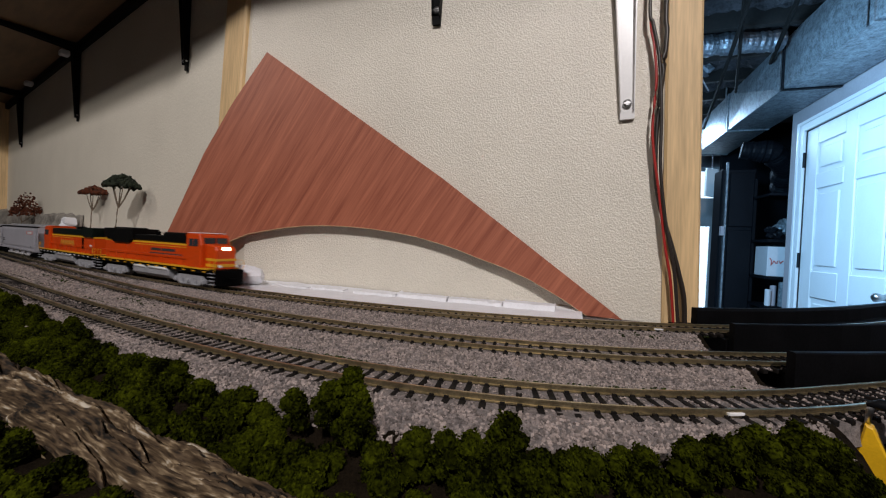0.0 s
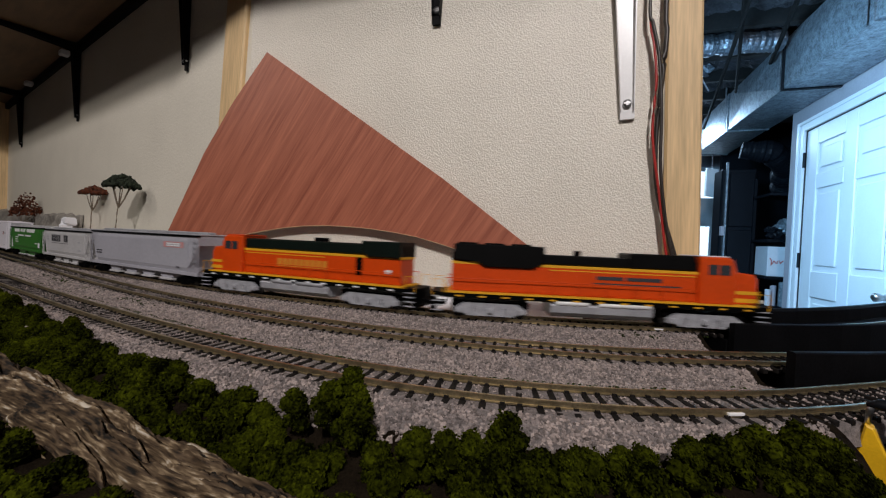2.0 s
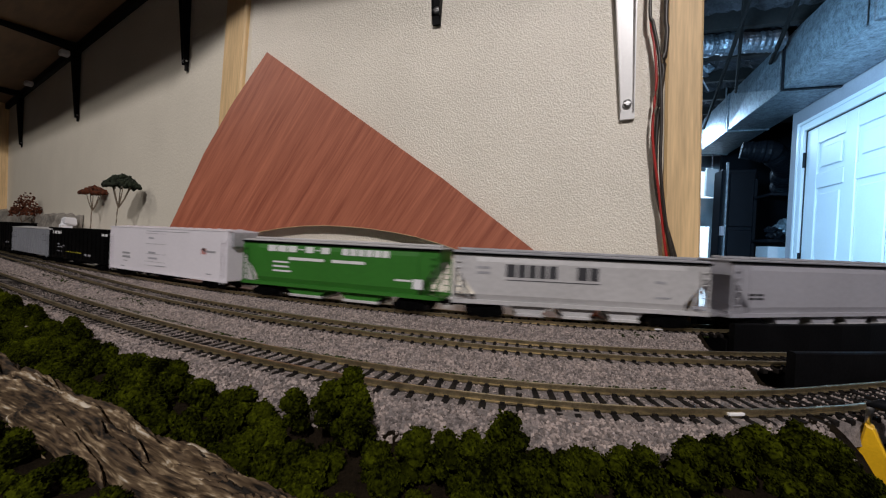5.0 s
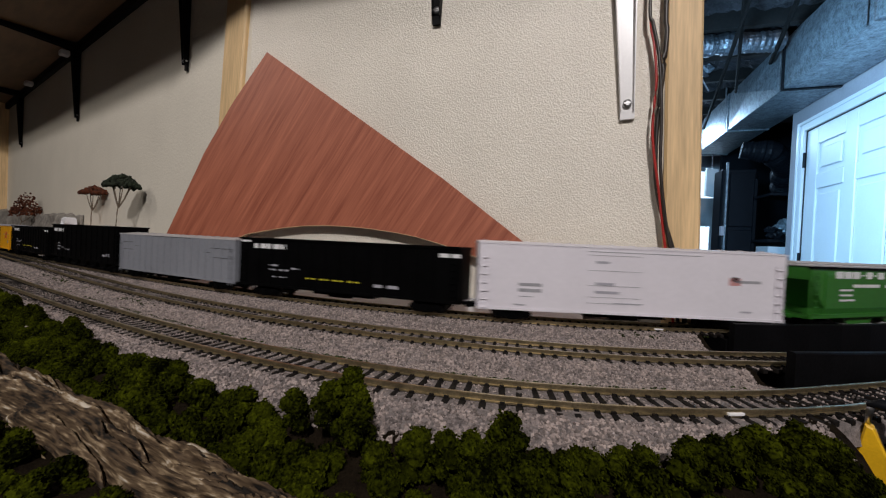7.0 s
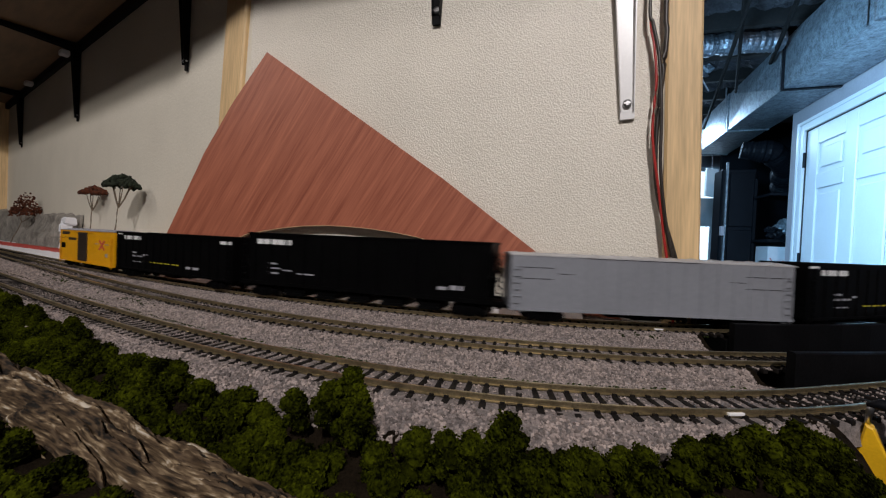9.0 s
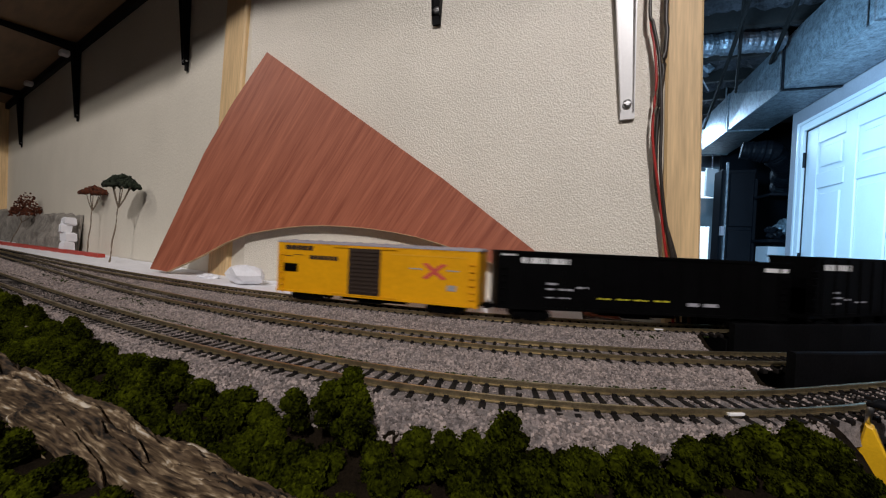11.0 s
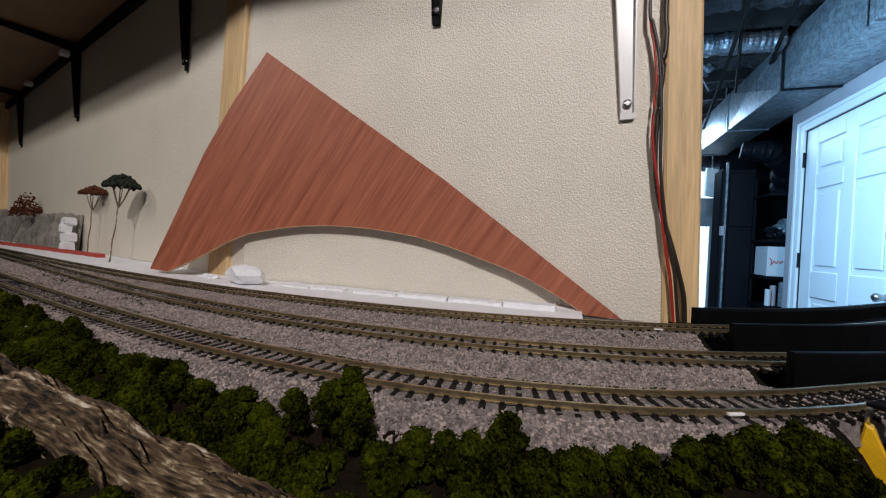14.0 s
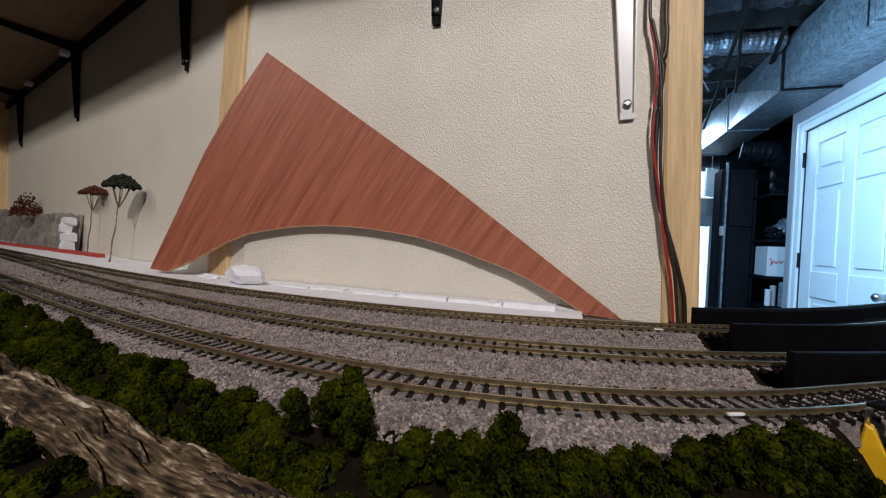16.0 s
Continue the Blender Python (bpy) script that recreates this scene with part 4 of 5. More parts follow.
def foliage(name, label, lumps, material, kind="", crumbs=90, size=0.00032, seed=5):
    """Ground foam: dark cores covered with crumbs."""
    rng = np.random.default_rng(seed)
    pts, tris = ball(2)
    pts, tris = np.array([tuple(p) for p in pts]), np.array(tris)
    L = np.array(lumps)
    m = len(L)
    core = pts[None] * rng.uniform(0.74, 1.10, (m, len(pts), 1)) * L[:, None, 3:4] + L[:, None, :3]
    d = rng.normal(size=(m, crumbs, 3))
    d /= np.linalg.norm(d, axis=2)[:, :, None]
    lump = 1 + 0.28 * np.sin(d[..., 0] * 5 + L[:, None, 0] * 900) * np.sin(d[..., 1] * 5 + L[:, None, 1] * 900) * np.sin(d[..., 2] * 5 + 1)
    c = (L[:, None, :3] + d * L[:, None, 3:4] * lump[..., None] * rng.uniform(0.88, 1.08, (m, crumbs, 1))).reshape(-1, 3)
    base = np.array([(1, 1, 1), (-1, -1, 1), (-1, 1, -1), (1, -1, -1)], float) * 0.8
    octa = np.array([(0, 1, 2), (0, 2, 3), (0, 3, 1), (1, 3, 2)])
    k = len(c)
    V = (base[None] * rng.uniform(0.6, 1.4, (k, 4, 1)) + rng.normal(0, 0.3, (k, 4, 3))) * (size * rng.uniform(0.6, 1.5, (k, 1, 1))) + c[:, None]
    verts = np.concatenate([core.reshape(-1, 3), V.reshape(-1, 3)])
    f1 = (tris[None] + len(pts) * np.arange(m)[:, None, None]).reshape(-1, 3)
    f2 = (octa[None] + 4 * np.arange(k)[:, None, None]).reshape(-1, 3) + m * len(pts)
    me = bpy.data.meshes.new(name)
    me.from_pydata(verts.tolist(), [], np.concatenate([f1, f2]).tolist())
    me.materials.append(material)
    return tagged(new(name, me), label, "bush" if not kind else "bushes", kind=kind)


spots = []
for k in range(14000):                               # clumps apart from one another, with dark gaps
    u, d = random.random(), random.uniform(-0.01, 0.92)
    q = edge_at(u) * (1.016 - d * 0.38)
    if q.x > 0.125 or ((q - RIDGE_A).dot(RIDGE_N) < 0.012 and q.x < -0.02):
        continue
    gap = (0.0068 if d < 0.2 else 0.0080) + 0.0016 * noise.noise((q.x * 60, q.y * 60, 4))
    if all((q - o).length > gap for o, _ in spots):
        spots.append((q, d))
lumps = []
for q, d in spots:
    x, y = plan(q.x, q.y)
    top = 0.0066 - 0.044 * d + 0.006 * noise.noise((x * 75, y * 75, 0)) + random.uniform(-0.0080, 0.0026)
    lumps += bush(x, y, max(top, foot_z(x, y) + 0.006), random.uniform(0.0044, 0.0066), 12, 0.0017, 0.0034)
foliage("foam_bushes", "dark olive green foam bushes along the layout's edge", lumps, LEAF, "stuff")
lumps = []
for dx, dd, top, r in ((0.0, 0.0, 0.0140, 0.0036), (0.0022, 0.0, 0.0085, 0.0044), (-0.0026, 0.001, 0.0055, 0.0044), (0.001, -0.001, 0.0015, 0.0052)):
    x, y = plan(-0.0285 + dx, 0.131 + dd)
    lumps += bush(x, y, top, r, 16, 0.0012, 0.0024)
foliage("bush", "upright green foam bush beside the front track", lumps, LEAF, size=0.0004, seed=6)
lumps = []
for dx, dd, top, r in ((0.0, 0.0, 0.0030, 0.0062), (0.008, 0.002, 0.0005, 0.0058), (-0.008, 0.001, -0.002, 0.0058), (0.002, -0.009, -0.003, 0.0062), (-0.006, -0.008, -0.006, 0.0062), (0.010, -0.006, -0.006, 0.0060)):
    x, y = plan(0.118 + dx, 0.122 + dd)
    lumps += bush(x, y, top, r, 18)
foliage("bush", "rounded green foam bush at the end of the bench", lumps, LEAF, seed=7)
lumps, spots = [], []
for k in range(3000):
    q = Vector((random.uniform(-0.19, -0.045), random.uniform(0.055, 0.16)))
    if -0.062 < (q - RIDGE_A).dot(RIDGE_N) < -0.014 and all((q - o).length > 0.0078 for o in spots):
        spots.append(q)
        x, y = plan(q.x, q.y)
        lumps += bush(x, y, -0.0135 + random.uniform(-0.005, 0.003), 0.0056, 12, 0.0016, 0.003)
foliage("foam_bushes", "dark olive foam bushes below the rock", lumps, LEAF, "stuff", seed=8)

CLIFF = mat("streaked_rock", (0.10, 0.07, 0.045), 0.75, vary=0.5, size=60, fine=420, stretch=(0.22, 1.7, 1.7), bump=1.0, depth=0.0016, detail=9, spec=0.25)
CLIFF.node_tree.nodes["Noise Texture"].inputs["Distortion"].default_value = 1.3
strata = CLIFF.node_tree.nodes["Color Ramp"].color_ramp
for at, tone in ((0.46, (0.052, 0.032, 0.017)), (0.52, (0.100, 0.066, 0.036)), (0.575, (0.25, 0.180, 0.105))):
    strata.elements.new(at).color = (*tone, 1)
strata.elements[0].position, strata.elements[0].color = 0.40, (0.007, 0.005, 0.003, 1)
strata.elements[-1].position, strata.elements[-1].color = 0.63, (0.50, 0.44, 0.35, 1)
bm = bmesh.new()
nu, nv = 260, 76
grid = []
for i in range(nu + 1):
    s_ = -0.055 + 0.33 * i / nu           # along the ridge, away from the lens
    row = []
    for j in range(nv + 1):
        v = -1 + 2 * j / nv               # across: towards the lens at -1
        wide = 0.0132 + 0.003 * noise.noise((s_ * 25, 0, 7)) + 0.02 * max(0, s_)
        prof = 0.023 * (1 - abs(v) ** 2.4)
        warp = 0.35 * noise.noise((s_ * 16, v * 0.8, 9))
        h = prof + 0.0040 * noise.noise(Vector((s_ * 30, v * 2.2, 1)))
        h -= 0.0058 * max(0.0, 1 - 5.0 * abs(noise.noise(Vector((s_ * 13, (v + warp) * 3.2, 2)))))      # long splits
        h += 0.0030 * (1 - 2 * abs(noise.noise(Vector((s_ * 34, (v + warp) * 7, 6)))))
        h += 0.0010 * noise.noise(Vector((s_ * 110, v * 20, 3)))
        row.append(bm.verts.new((s_, v * wide + 0.002 * noise.noise((s_ * 40, v * 4, 8)), h)))
    grid.append(row)
for a, b in zip(grid, grid[1:]):
    for j in range(nv):
        bm.faces.new((a[j], b[j], b[j + 1], a[j + 1]))
rock = thing("rock_ridge", "brown and whitish streaked plaster rock ridge among bushes", "rock", bm=bm, material=CLIFF, smooth=True)
x0, y0 = plan(*RIDGE_A)
x1, y1 = plan(*RIDGE_B)
rock.matrix_world = Matrix.Translation((x0, y0, -0.033)) @ Matrix.Rotation(math.atan2(y1 - y0, x1 - x0), 4, "Z")

clamp = thing("spring_clamp", "yellow plastic clamp with a metal jaw on the bench end", "clamp")
part("body", (lambda b: (prism(b, [(-0.004, -0.024), (0.008, -0.024), (0.0075, -0.018), (0.0018, -0.0045), (-0.0005, -0.0035)], -0.003, 0.003, axis="y", bevel=0.0006), b)[1])(bmesh.new()), YELLOW, clamp)
bm = bmesh.new()
tube(bm, [(0.0, 0, -0.004), (0.0005, 0, 0.0015), (0.001, 0, 0.004)], [0.0009, 0.0011, 0.0008], 10)
part("stem", bm, STEEL, clamp, "bright steel stem", True)
bm = bmesh.new()
tube(bm, [(-0.0005, 0, 0.0032), (0.003, 0, 0.0042), (0.012, 0, 0.0038)], [0.0008, 0.0021, 0.0023], 10)
part("jaw", bm, DARK_METAL, clamp, "dull metal jaw", True)
part("grip", boxes((0.006, 0.016, -0.004, 0.004, -0.030, -0.002), bevel=0.001), BLACK, clamp, "black grip")
x, y = plan(0.1615, 0.147)
clamp.matrix_world = pose(x, y, 0, 0, 0, -30)


# ============ the train ============
def wheelset_mesh(r):
    bm = bmesh.new()
    for s in (-1, 1):
        tube(bm, [(0, s * 0.0072, r), (0, s * 0.0082, r), (0, s * 0.0084, r), (0, s * 0.0103, r)], [r * 1.1, r * 1.1, r, r * 0.98], 16)
    tube(bm, [(0, -0.0115, r), (0, 0.0115, r)], 0.0012, 6)
    return mesh_of("wheelset", bm, WHEEL)


WHEELS, LOCO_WHEELS = wheelset_mesh(0.0047), wheelset_mesh(0.0056)


def sideframe_mesh(axles, r, material, h):
    """A cast truck side: axle boxes, springs, an arched frame."""
    bm = bmesh.new()
    a, b = axles[0], axles[-1]
    prism(bm, [(a - 0.004, r - 0.0015), (a + 0.003, r - 0.0022), (a + 0.006, r - 0.004), (b - 0.006, r - 0.004), (b - 0.003, r - 0.0022), (b + 0.004, r - 0.0015), (b + 0.004, r + 0.0015), (b - 0.003, h),
               (a + 0.003, h), (a - 0.004, r + 0.0015)], 0.0118, 0.0142, axis="y")
    for x in axles:
        box(bm, x - 0.0022, x + 0.0022, 0.0140, 0.0158, r - 0.0022, r + 0.0024, bevel=0.0005)
        tube(bm, [(x, 0.0155, r), (x, 0.0166, r)], 0.0014, 8)
    for x0, x1 in zip(axles, axles[1:]):
        m = (x0 + x1) / 2
        for k in (-1, 0, 1):
            tube(bm, [(m + k * 0.0017, 0.0150, r - 0.0028), (m + k * 0.0017, 0.0150, r + 0.0026)], 0.0008, 6)
        box(bm, m - 0.0034, m + 0.0034, 0.0140, 0.0160, r - 0.0038, r - 0.0028)
    return mesh_of("sideframe", bm, material)


SIDE = sideframe_mesh([-0.0101, 0.0101], 0.0047, CAR_BLACK, 0.0082)
LOCO_AX = [-0.0235, 0.0, 0.0235]
LOCO_SIDE = sideframe_mesh(LOCO_AX, 0.0056, SILVER, 0.0112)
bm = boxes((-0.004, 0.004, -0.012, 0.012, 0.0062, 0.0095), bevel=0.0006)
BOLSTER = mesh_of("truck", bm, CAR_BLACK)
bm = boxes((-0.030, 0.030, -0.0112, 0.0112, 0.0078, 0.0125), bevel=0.0006)
LOCO_BOLSTER = mesh_of("truck", bm, CAR_BLACK)


def truck(car, x, loco=False):
    t = new("truck", LOCO_BOLSTER if loco else BOLSTER)
    t.parent, t.location = car, (x, 0, 0)
    for s in (-1, 1):
        f = new("sideframe", LOCO_SIDE if loco else SIDE)
        f.parent = t
        if s < 0:
            f.rotation_euler = (0, 0, math.pi)
    for ax in (LOCO_AX if loco else (-0.0101, 0.0101)):
        w = new("wheelset", LOCO_WHEELS if loco else WHEELS)
        w.parent, w.location = t, (ax, 0, 0)


def coupler(car, x, s):
    bm = boxes((min(x, x - s * 0.012), max(x, x - s * 0.012), -0.003, 0.003, 0.0075, 0.0105), (min(x, x + s * 0.005), max(x, x + s * 0.005), -0.0014, 0.0014, 0.0075, 0.0100))
    box(bm, min(x + s * 0.005, x + s * 0.0085), max(x + s * 0.005, x + s * 0.0085), -0.0026, 0.0022, 0.0065, 0.0108)
    part("coupler", bm, CAR_BLACK, car)


def bars(car, name, rows, side_y, material, label=""):
    """Lettering as plain bars on the near side: (x0, x1, z0, z1)."""
    for x0, x1, z0, z1 in rows:
        part(name, boxes((x0, x1, side_y - 0.00022, side_y + 0.0004, z0, z1)), material, car, label)


def ladder(car, x, y, z0, z1, w, n, material, name="ladder"):
    bm = bmesh.new()
    for s in (-1, 1):
        tube(bm, [(x + s * w / 2, y, z0), (x + s * w / 2, y, z1)], 0.00035, 5)
    for k in range(n):
        z = z0 + (z1 - z0) * (k + 0.5) / n
        tube(bm, [(x - w / 2, y, z), (x + w / 2, y, z)], 0.00035, 5)
    part(name, bm, material, car)


def end_ladders(car, L, w, z0, z1, material):
    for s in (-1, 1):
        for e in (-1, 1):
            ladder(car, e * (L / 2 - 0.005), s * (w + 0.0009), z0, z1, 0.005, 7, material)


def words(x, z, h, widths, gap=0.0012):
    rows = []
    for w in widths:
        rows.append((x, x + w, z, z + h))
        x += w + gap
    return rows


def letters(x, z, h, n, w, gap):
    return words(x, z, h, [w] * n, gap)


def locomotive(label, L, hood, lead, flip):
    """A six-axle diesel. x runs towards the cab; flip turns it to run cab last."""
    car = thing("locomotive", label, "locomotive", "cars of the train")
    H = L / 2

    def fx(bm):
        if flip:
            for v in bm.verts:
                v.co.x, v.co.y = -v.co.x, -v.co.y
        return bm

    def p(name, bm, m, lab="", smooth=False):
        return part(name, fx(bm), m, car, lab, smooth)

    near = 1 if flip else -1           # the near side in the body's own axes
    # frame and walkway
    p("frame", boxes((-H + 0.006, H - 0.006, -0.0165, 0.0165, 0.0150, 0.0185), (-H, H, -0.015, 0.015, 0.0160, 0.0190), bevel=0.0004), CAR_BLACK)
    p("sill_stripe", boxes((-H + 0.012, H - 0.012, -0.0168, 0.0168, 0.0187, 0.0200)), STRIPE, "yellow sill stripe")
    # long hood in sections
    c0, n0 = H - 0.052, H - 0.026
    p("hood_side", boxes((-H + 0.016, c0, -0.0125, 0.0125, 0.0200, 0.0420), bevel=0.0008), ORANGE)
    p("hood_stripe", boxes((-H + 0.0155, c0, -0.0127, 0.0127, 0.0410, 0.0430)), STRIPE, "yellow hood stripe")
    if lead:
        p("hood_top", boxes((-H + 0.016, c0, -0.0124, 0.0124, 0.0430, 0.0505), bevel=0.0012), hood)
        bm = bmesh.new()
        prism(bm, [(-H + 0.017, 0.0440), (-H + 0.036, 0.0440), (-H + 0.042, 0.0392), (-H + 0.078, 0.0392), (-H + 0.086, 0.0440), (-H + 0.086, 0.0565), (-H + 0.017, 0.0565)], -0.0150, 0.0150, axis="y", bevel=0.0008)
        p("radiator", bm, hood, "flared black radiator section")
        for j in range(3):
            bm = bmesh.new()
            x = -H + 0.028 + 0.021 * j
            tube(bm, [(x, 0, 0.0565), (x, 0, 0.0578)], [0.0085, 0.008], 18)
            p("radiator_fan", bm, CAR_BLACK)
        p("dynamic_brake", boxes((c0 - 0.050, c0 - 0.002, -0.0132, 0.0132, 0.0430, 0.0545), bevel=0.0012), hood)
        bm = bmesh.new()
        tube(bm, [(-0.012, 0, 0.0505), (-0.012, 0, 0.0545)], 0.003, 8)
        p("exhaust_stack", bm, CAR_BLACK)
    else:
        p("hood_top", boxes((-H + 0.016, c0, -0.0124, 0.0124, 0.0430, 0.0525), bevel=0.0012), hood)
        bm = bmesh.new()
        prism(bm, [(-H + 0.016, 0.0420), (-H + 0.047, 0.0420), (-H + 0.052, 0.0460), (-H + 0.052, 0.0550), (-H + 0.016, 0.0550)], -0.0152, 0.0152, axis="y", bevel=0.0008)
        p("radiator", bm, hood, "overhanging dark green radiator section")
        p("intake", boxes((-H + 0.052, -H + 0.058, -0.0129, 0.0129, 0.026, 0.041)), CAR_BLACK)
        p("exhaust_stack", boxes((-0.02, -0.008, -0.004, 0.004, 0.0525, 0.056), bevel=0.0006), CAR_BLACK)
    # hood doors
    for s in (-1, 1):
        for j in range(12):
            x = -H + 0.06 + j * (c0 + H - 0.075) / 12
            p("hood_door", boxes((x, x + (c0 + H - 0.075) / 12 - 0.0012, s * 0.0126 - 0.0002, s * 0.0126 + 0.0002, 0.0215, 0.0395)), ORANGE)
    # cab and nose
    bm = bmesh.new()
    prism(bm, [(c0, 0.0195), (n0, 0.0195), (n0 + 0.001, 0.043), (n0 - 0.002, 0.0530), (n0 - 0.005, 0.0545), (c0, 0.0545)], -0.0155, 0.0155, axis="y", bevel=0.001)
    p("cab", bm, ORANGE)
    bm = bmesh.new()
    prism(bm, [(n0, 0.0195), (H - 0.007, 0.0195), (H - 0.007, 0.0385), (H - 0.0095, 0.0425), (n0, 0.0445)], -0.0105, 0.0105, axis="y", bevel=0.0012)
    p("nose", bm, ORANGE)
    # white on the lead cab roof is its highlight, put into the colour
    p("cab_roof", boxes((c0 - 0.001, n0 - 0.004, -0.0135, 0.0135, 0.0545, 0.0555), bevel=0.0004), WHITE if lead else ORANGE)
    for s in (-1, 1):
        p("cab_window", boxes((c0 + 0.006, c0 + 0.0125, s * 0.0156 - 0.0003, s * 0.0156 + 0.0003, 0.0415, 0.0490), (c0 + 0.014, c0 + 0.0215, s * 0.0156 - 0.0003, s * 0.0156 + 0.0003, 0.0415, 0.0490)), GLASS, "dark cab windows")
        p("windshield", boxes((n0 - 0.0005, n0 + 0.0010, s * 0.0065 - 0.0055, s * 0.0065 + 0.0055, 0.0445, 0.0505)), GLASS)
        bm = bmesh.new()
        z = 0.0400 if lead else 0.0525
        x = H - 0.0085 if lead else n0 - 0.003
        tube(bm, [(x, s * 0.0022, z), (x + 0.0020, s * 0.0022, z)], 0.0017, 12)
        p("headlight", bm, LENS if lead else WHITE_METAL)
        if lead:
            bm = bmesh.new()
            tube(bm, [(H - 0.004, s * 0.009, 0.0225), (H - 0.0022, s * 0.009, 0.0225)], 0.0015, 12)
            p("ditch_light", bm, WHITE_METAL)
    # yellow nose stripes
    for z0, z1 in ((0.0215, 0.0245), (0.0275, 0.0300)):
        p("nose_stripe", boxes((n0 + 0.002, H - 0.0066, -0.0108, 0.0108, z0, z1)), STRIPE, "yellow stripe round the nose")
    for s in (-1, 1):
        p("hood_pinstripe", boxes((-H + 0.090, c0 - 0.001, s * 0.0127 - 0.0002, s * 0.0127 + 0.0002, 0.0388, 0.0395)), STRIPE, "thin yellow line")
    # pilot, steps, handrails
    for e in (-1, 1):
        bm = bmesh.new()
        prism(bm, [(e * (H - 0.0035), 0.0020), (e * H, 0.0040), (e * H, 0.0165), (e * (H - 0.0035), 0.0165)], -0.0145, 0.0145, axis="y")
        p("pilot", bm, CAR_BLACK)
    for e in (-1, 1):
        for s in (-1, 1):
            bm = bmesh.new()
            for j in range(4):
                z = 0.0045 + 0.0036 * j
                box(bm, e * (H - 0.006) - 0.0042, e * (H - 0.006) + 0.0042, s * 0.0150 - 0.0018, s * 0.0150 + 0.0018, z, z + 0.0005)
            p("steps", bm, GREY, "white-edged steps")
            bm = bmesh.new()
            tube(bm, [(e * (H - 0.002), s * 0.0155, 0.0165), (e * (H - 0.002), s * 0.0155, 0.0285), (e * (H - 0.010), s * 0.0155, 0.0285), (e * (H - 0.010), s * 0.0155, 0.0165)], 0.0004, 5)
            p("grab_iron", bm, STRIPE)
    for s in (-1, 1):
        bm = bmesh.new()
        tube(bm, [(-H + 0.012, s * 0.0163, 0.0300), (c0 - 0.002, s * 0.0163, 0.0300)], 0.00035, 5)
        for j in range(10):
            x = -H + 0.014 + j * (c0 + H - 0.02) / 9
            tube(bm, [(x, s * 0.0163, 0.0185), (x, s * 0.0163, 0.0300)], 0.0003, 4)
        p("handrail", bm, ORANGE)
    # fuel tank, air reservoirs, side gear
    bm = bmesh.new()
    t0, t1 = (-0.034, 0.042)
    prism(bm, [(-0.0135, 0.0165), (-0.0155, 0.0125), (-0.0150, 0.0075), (-0.0110, 0.0040), (0.0110, 0.0040), (0.0150, 0.0075), (0.0155, 0.0125), (0.0135, 0.0165)], t0, t1, axis="x", bevel=0.0006)
    p("fuel_tank", bm, TANK)
    for s in (-1, 1):
        for x0, x1 in (((-0.03, -0.006), (0.002, 0.040)) if lead else ((-0.028, 0.0), (0.006, 0.028))):
            bm = bmesh.new()
            tube(bm, [(x0 - 0.0008, s * 0.0150, 0.0148), (x0, s * 0.0150, 0.0148), (x1, s * 0.0150, 0.0148), (x1 + 0.0008, s * 0.0150, 0.0148)], [0.0009, 0.0020, 0.0020, 0.0009], 10)
            p("air_reservoir", bm, WHITE_METAL if lead else TANK, smooth=True)
        bm = bmesh.new()
        for j in range(13):
            x = -H + 0.02 + j * (2 * H - 0.04) / 12
            box(bm, x, x + 0.005, s * 0.0164 - 0.0004, s * 0.0164 + 0.0004, 0.0160, 0.0172)
        p("sill_marks", bm, STRIPE if lead else INK_WHITE)
    # lettering as bars
    y = near * 0.0128
    bm = bmesh.new()
    if lead:
        for r in ((-0.002, 0.062, 0.0300, 0.0312), (0.000, 0.020, 0.0335, 0.0362), (0.022, 0.048, 0.0335, 0.0362)):
            box(bm, r[0], r[1], y - 0.0003, y + 0.0003, r[2], r[3])
        tagged(p("emblem", bm, INK, "dark swoosh and lettering bars"), kind="stuff")
    else:
        for r in letters(-0.030, 0.0285, 0.0072, 9, 0.0050, 0.0012):
            box(bm, r[0], r[1], y - 0.0003, y + 0.0003, r[2], r[3])
        tagged(p("emblem", bm, INK_GOLD, "gold lettering bars"), kind="stuff")
        bm = boxes((-H + 0.024, -H + 0.030, y - 0.0003, y + 0.0003, 0.029, 0.032))
        p("number_mark", bm, INK_WHITE)
    for x in (-L * 0.315, L * 0.315):
        truck(car, x, True)
    for s in (-1, 1):
        coupler(car, s * H, s)
    return car


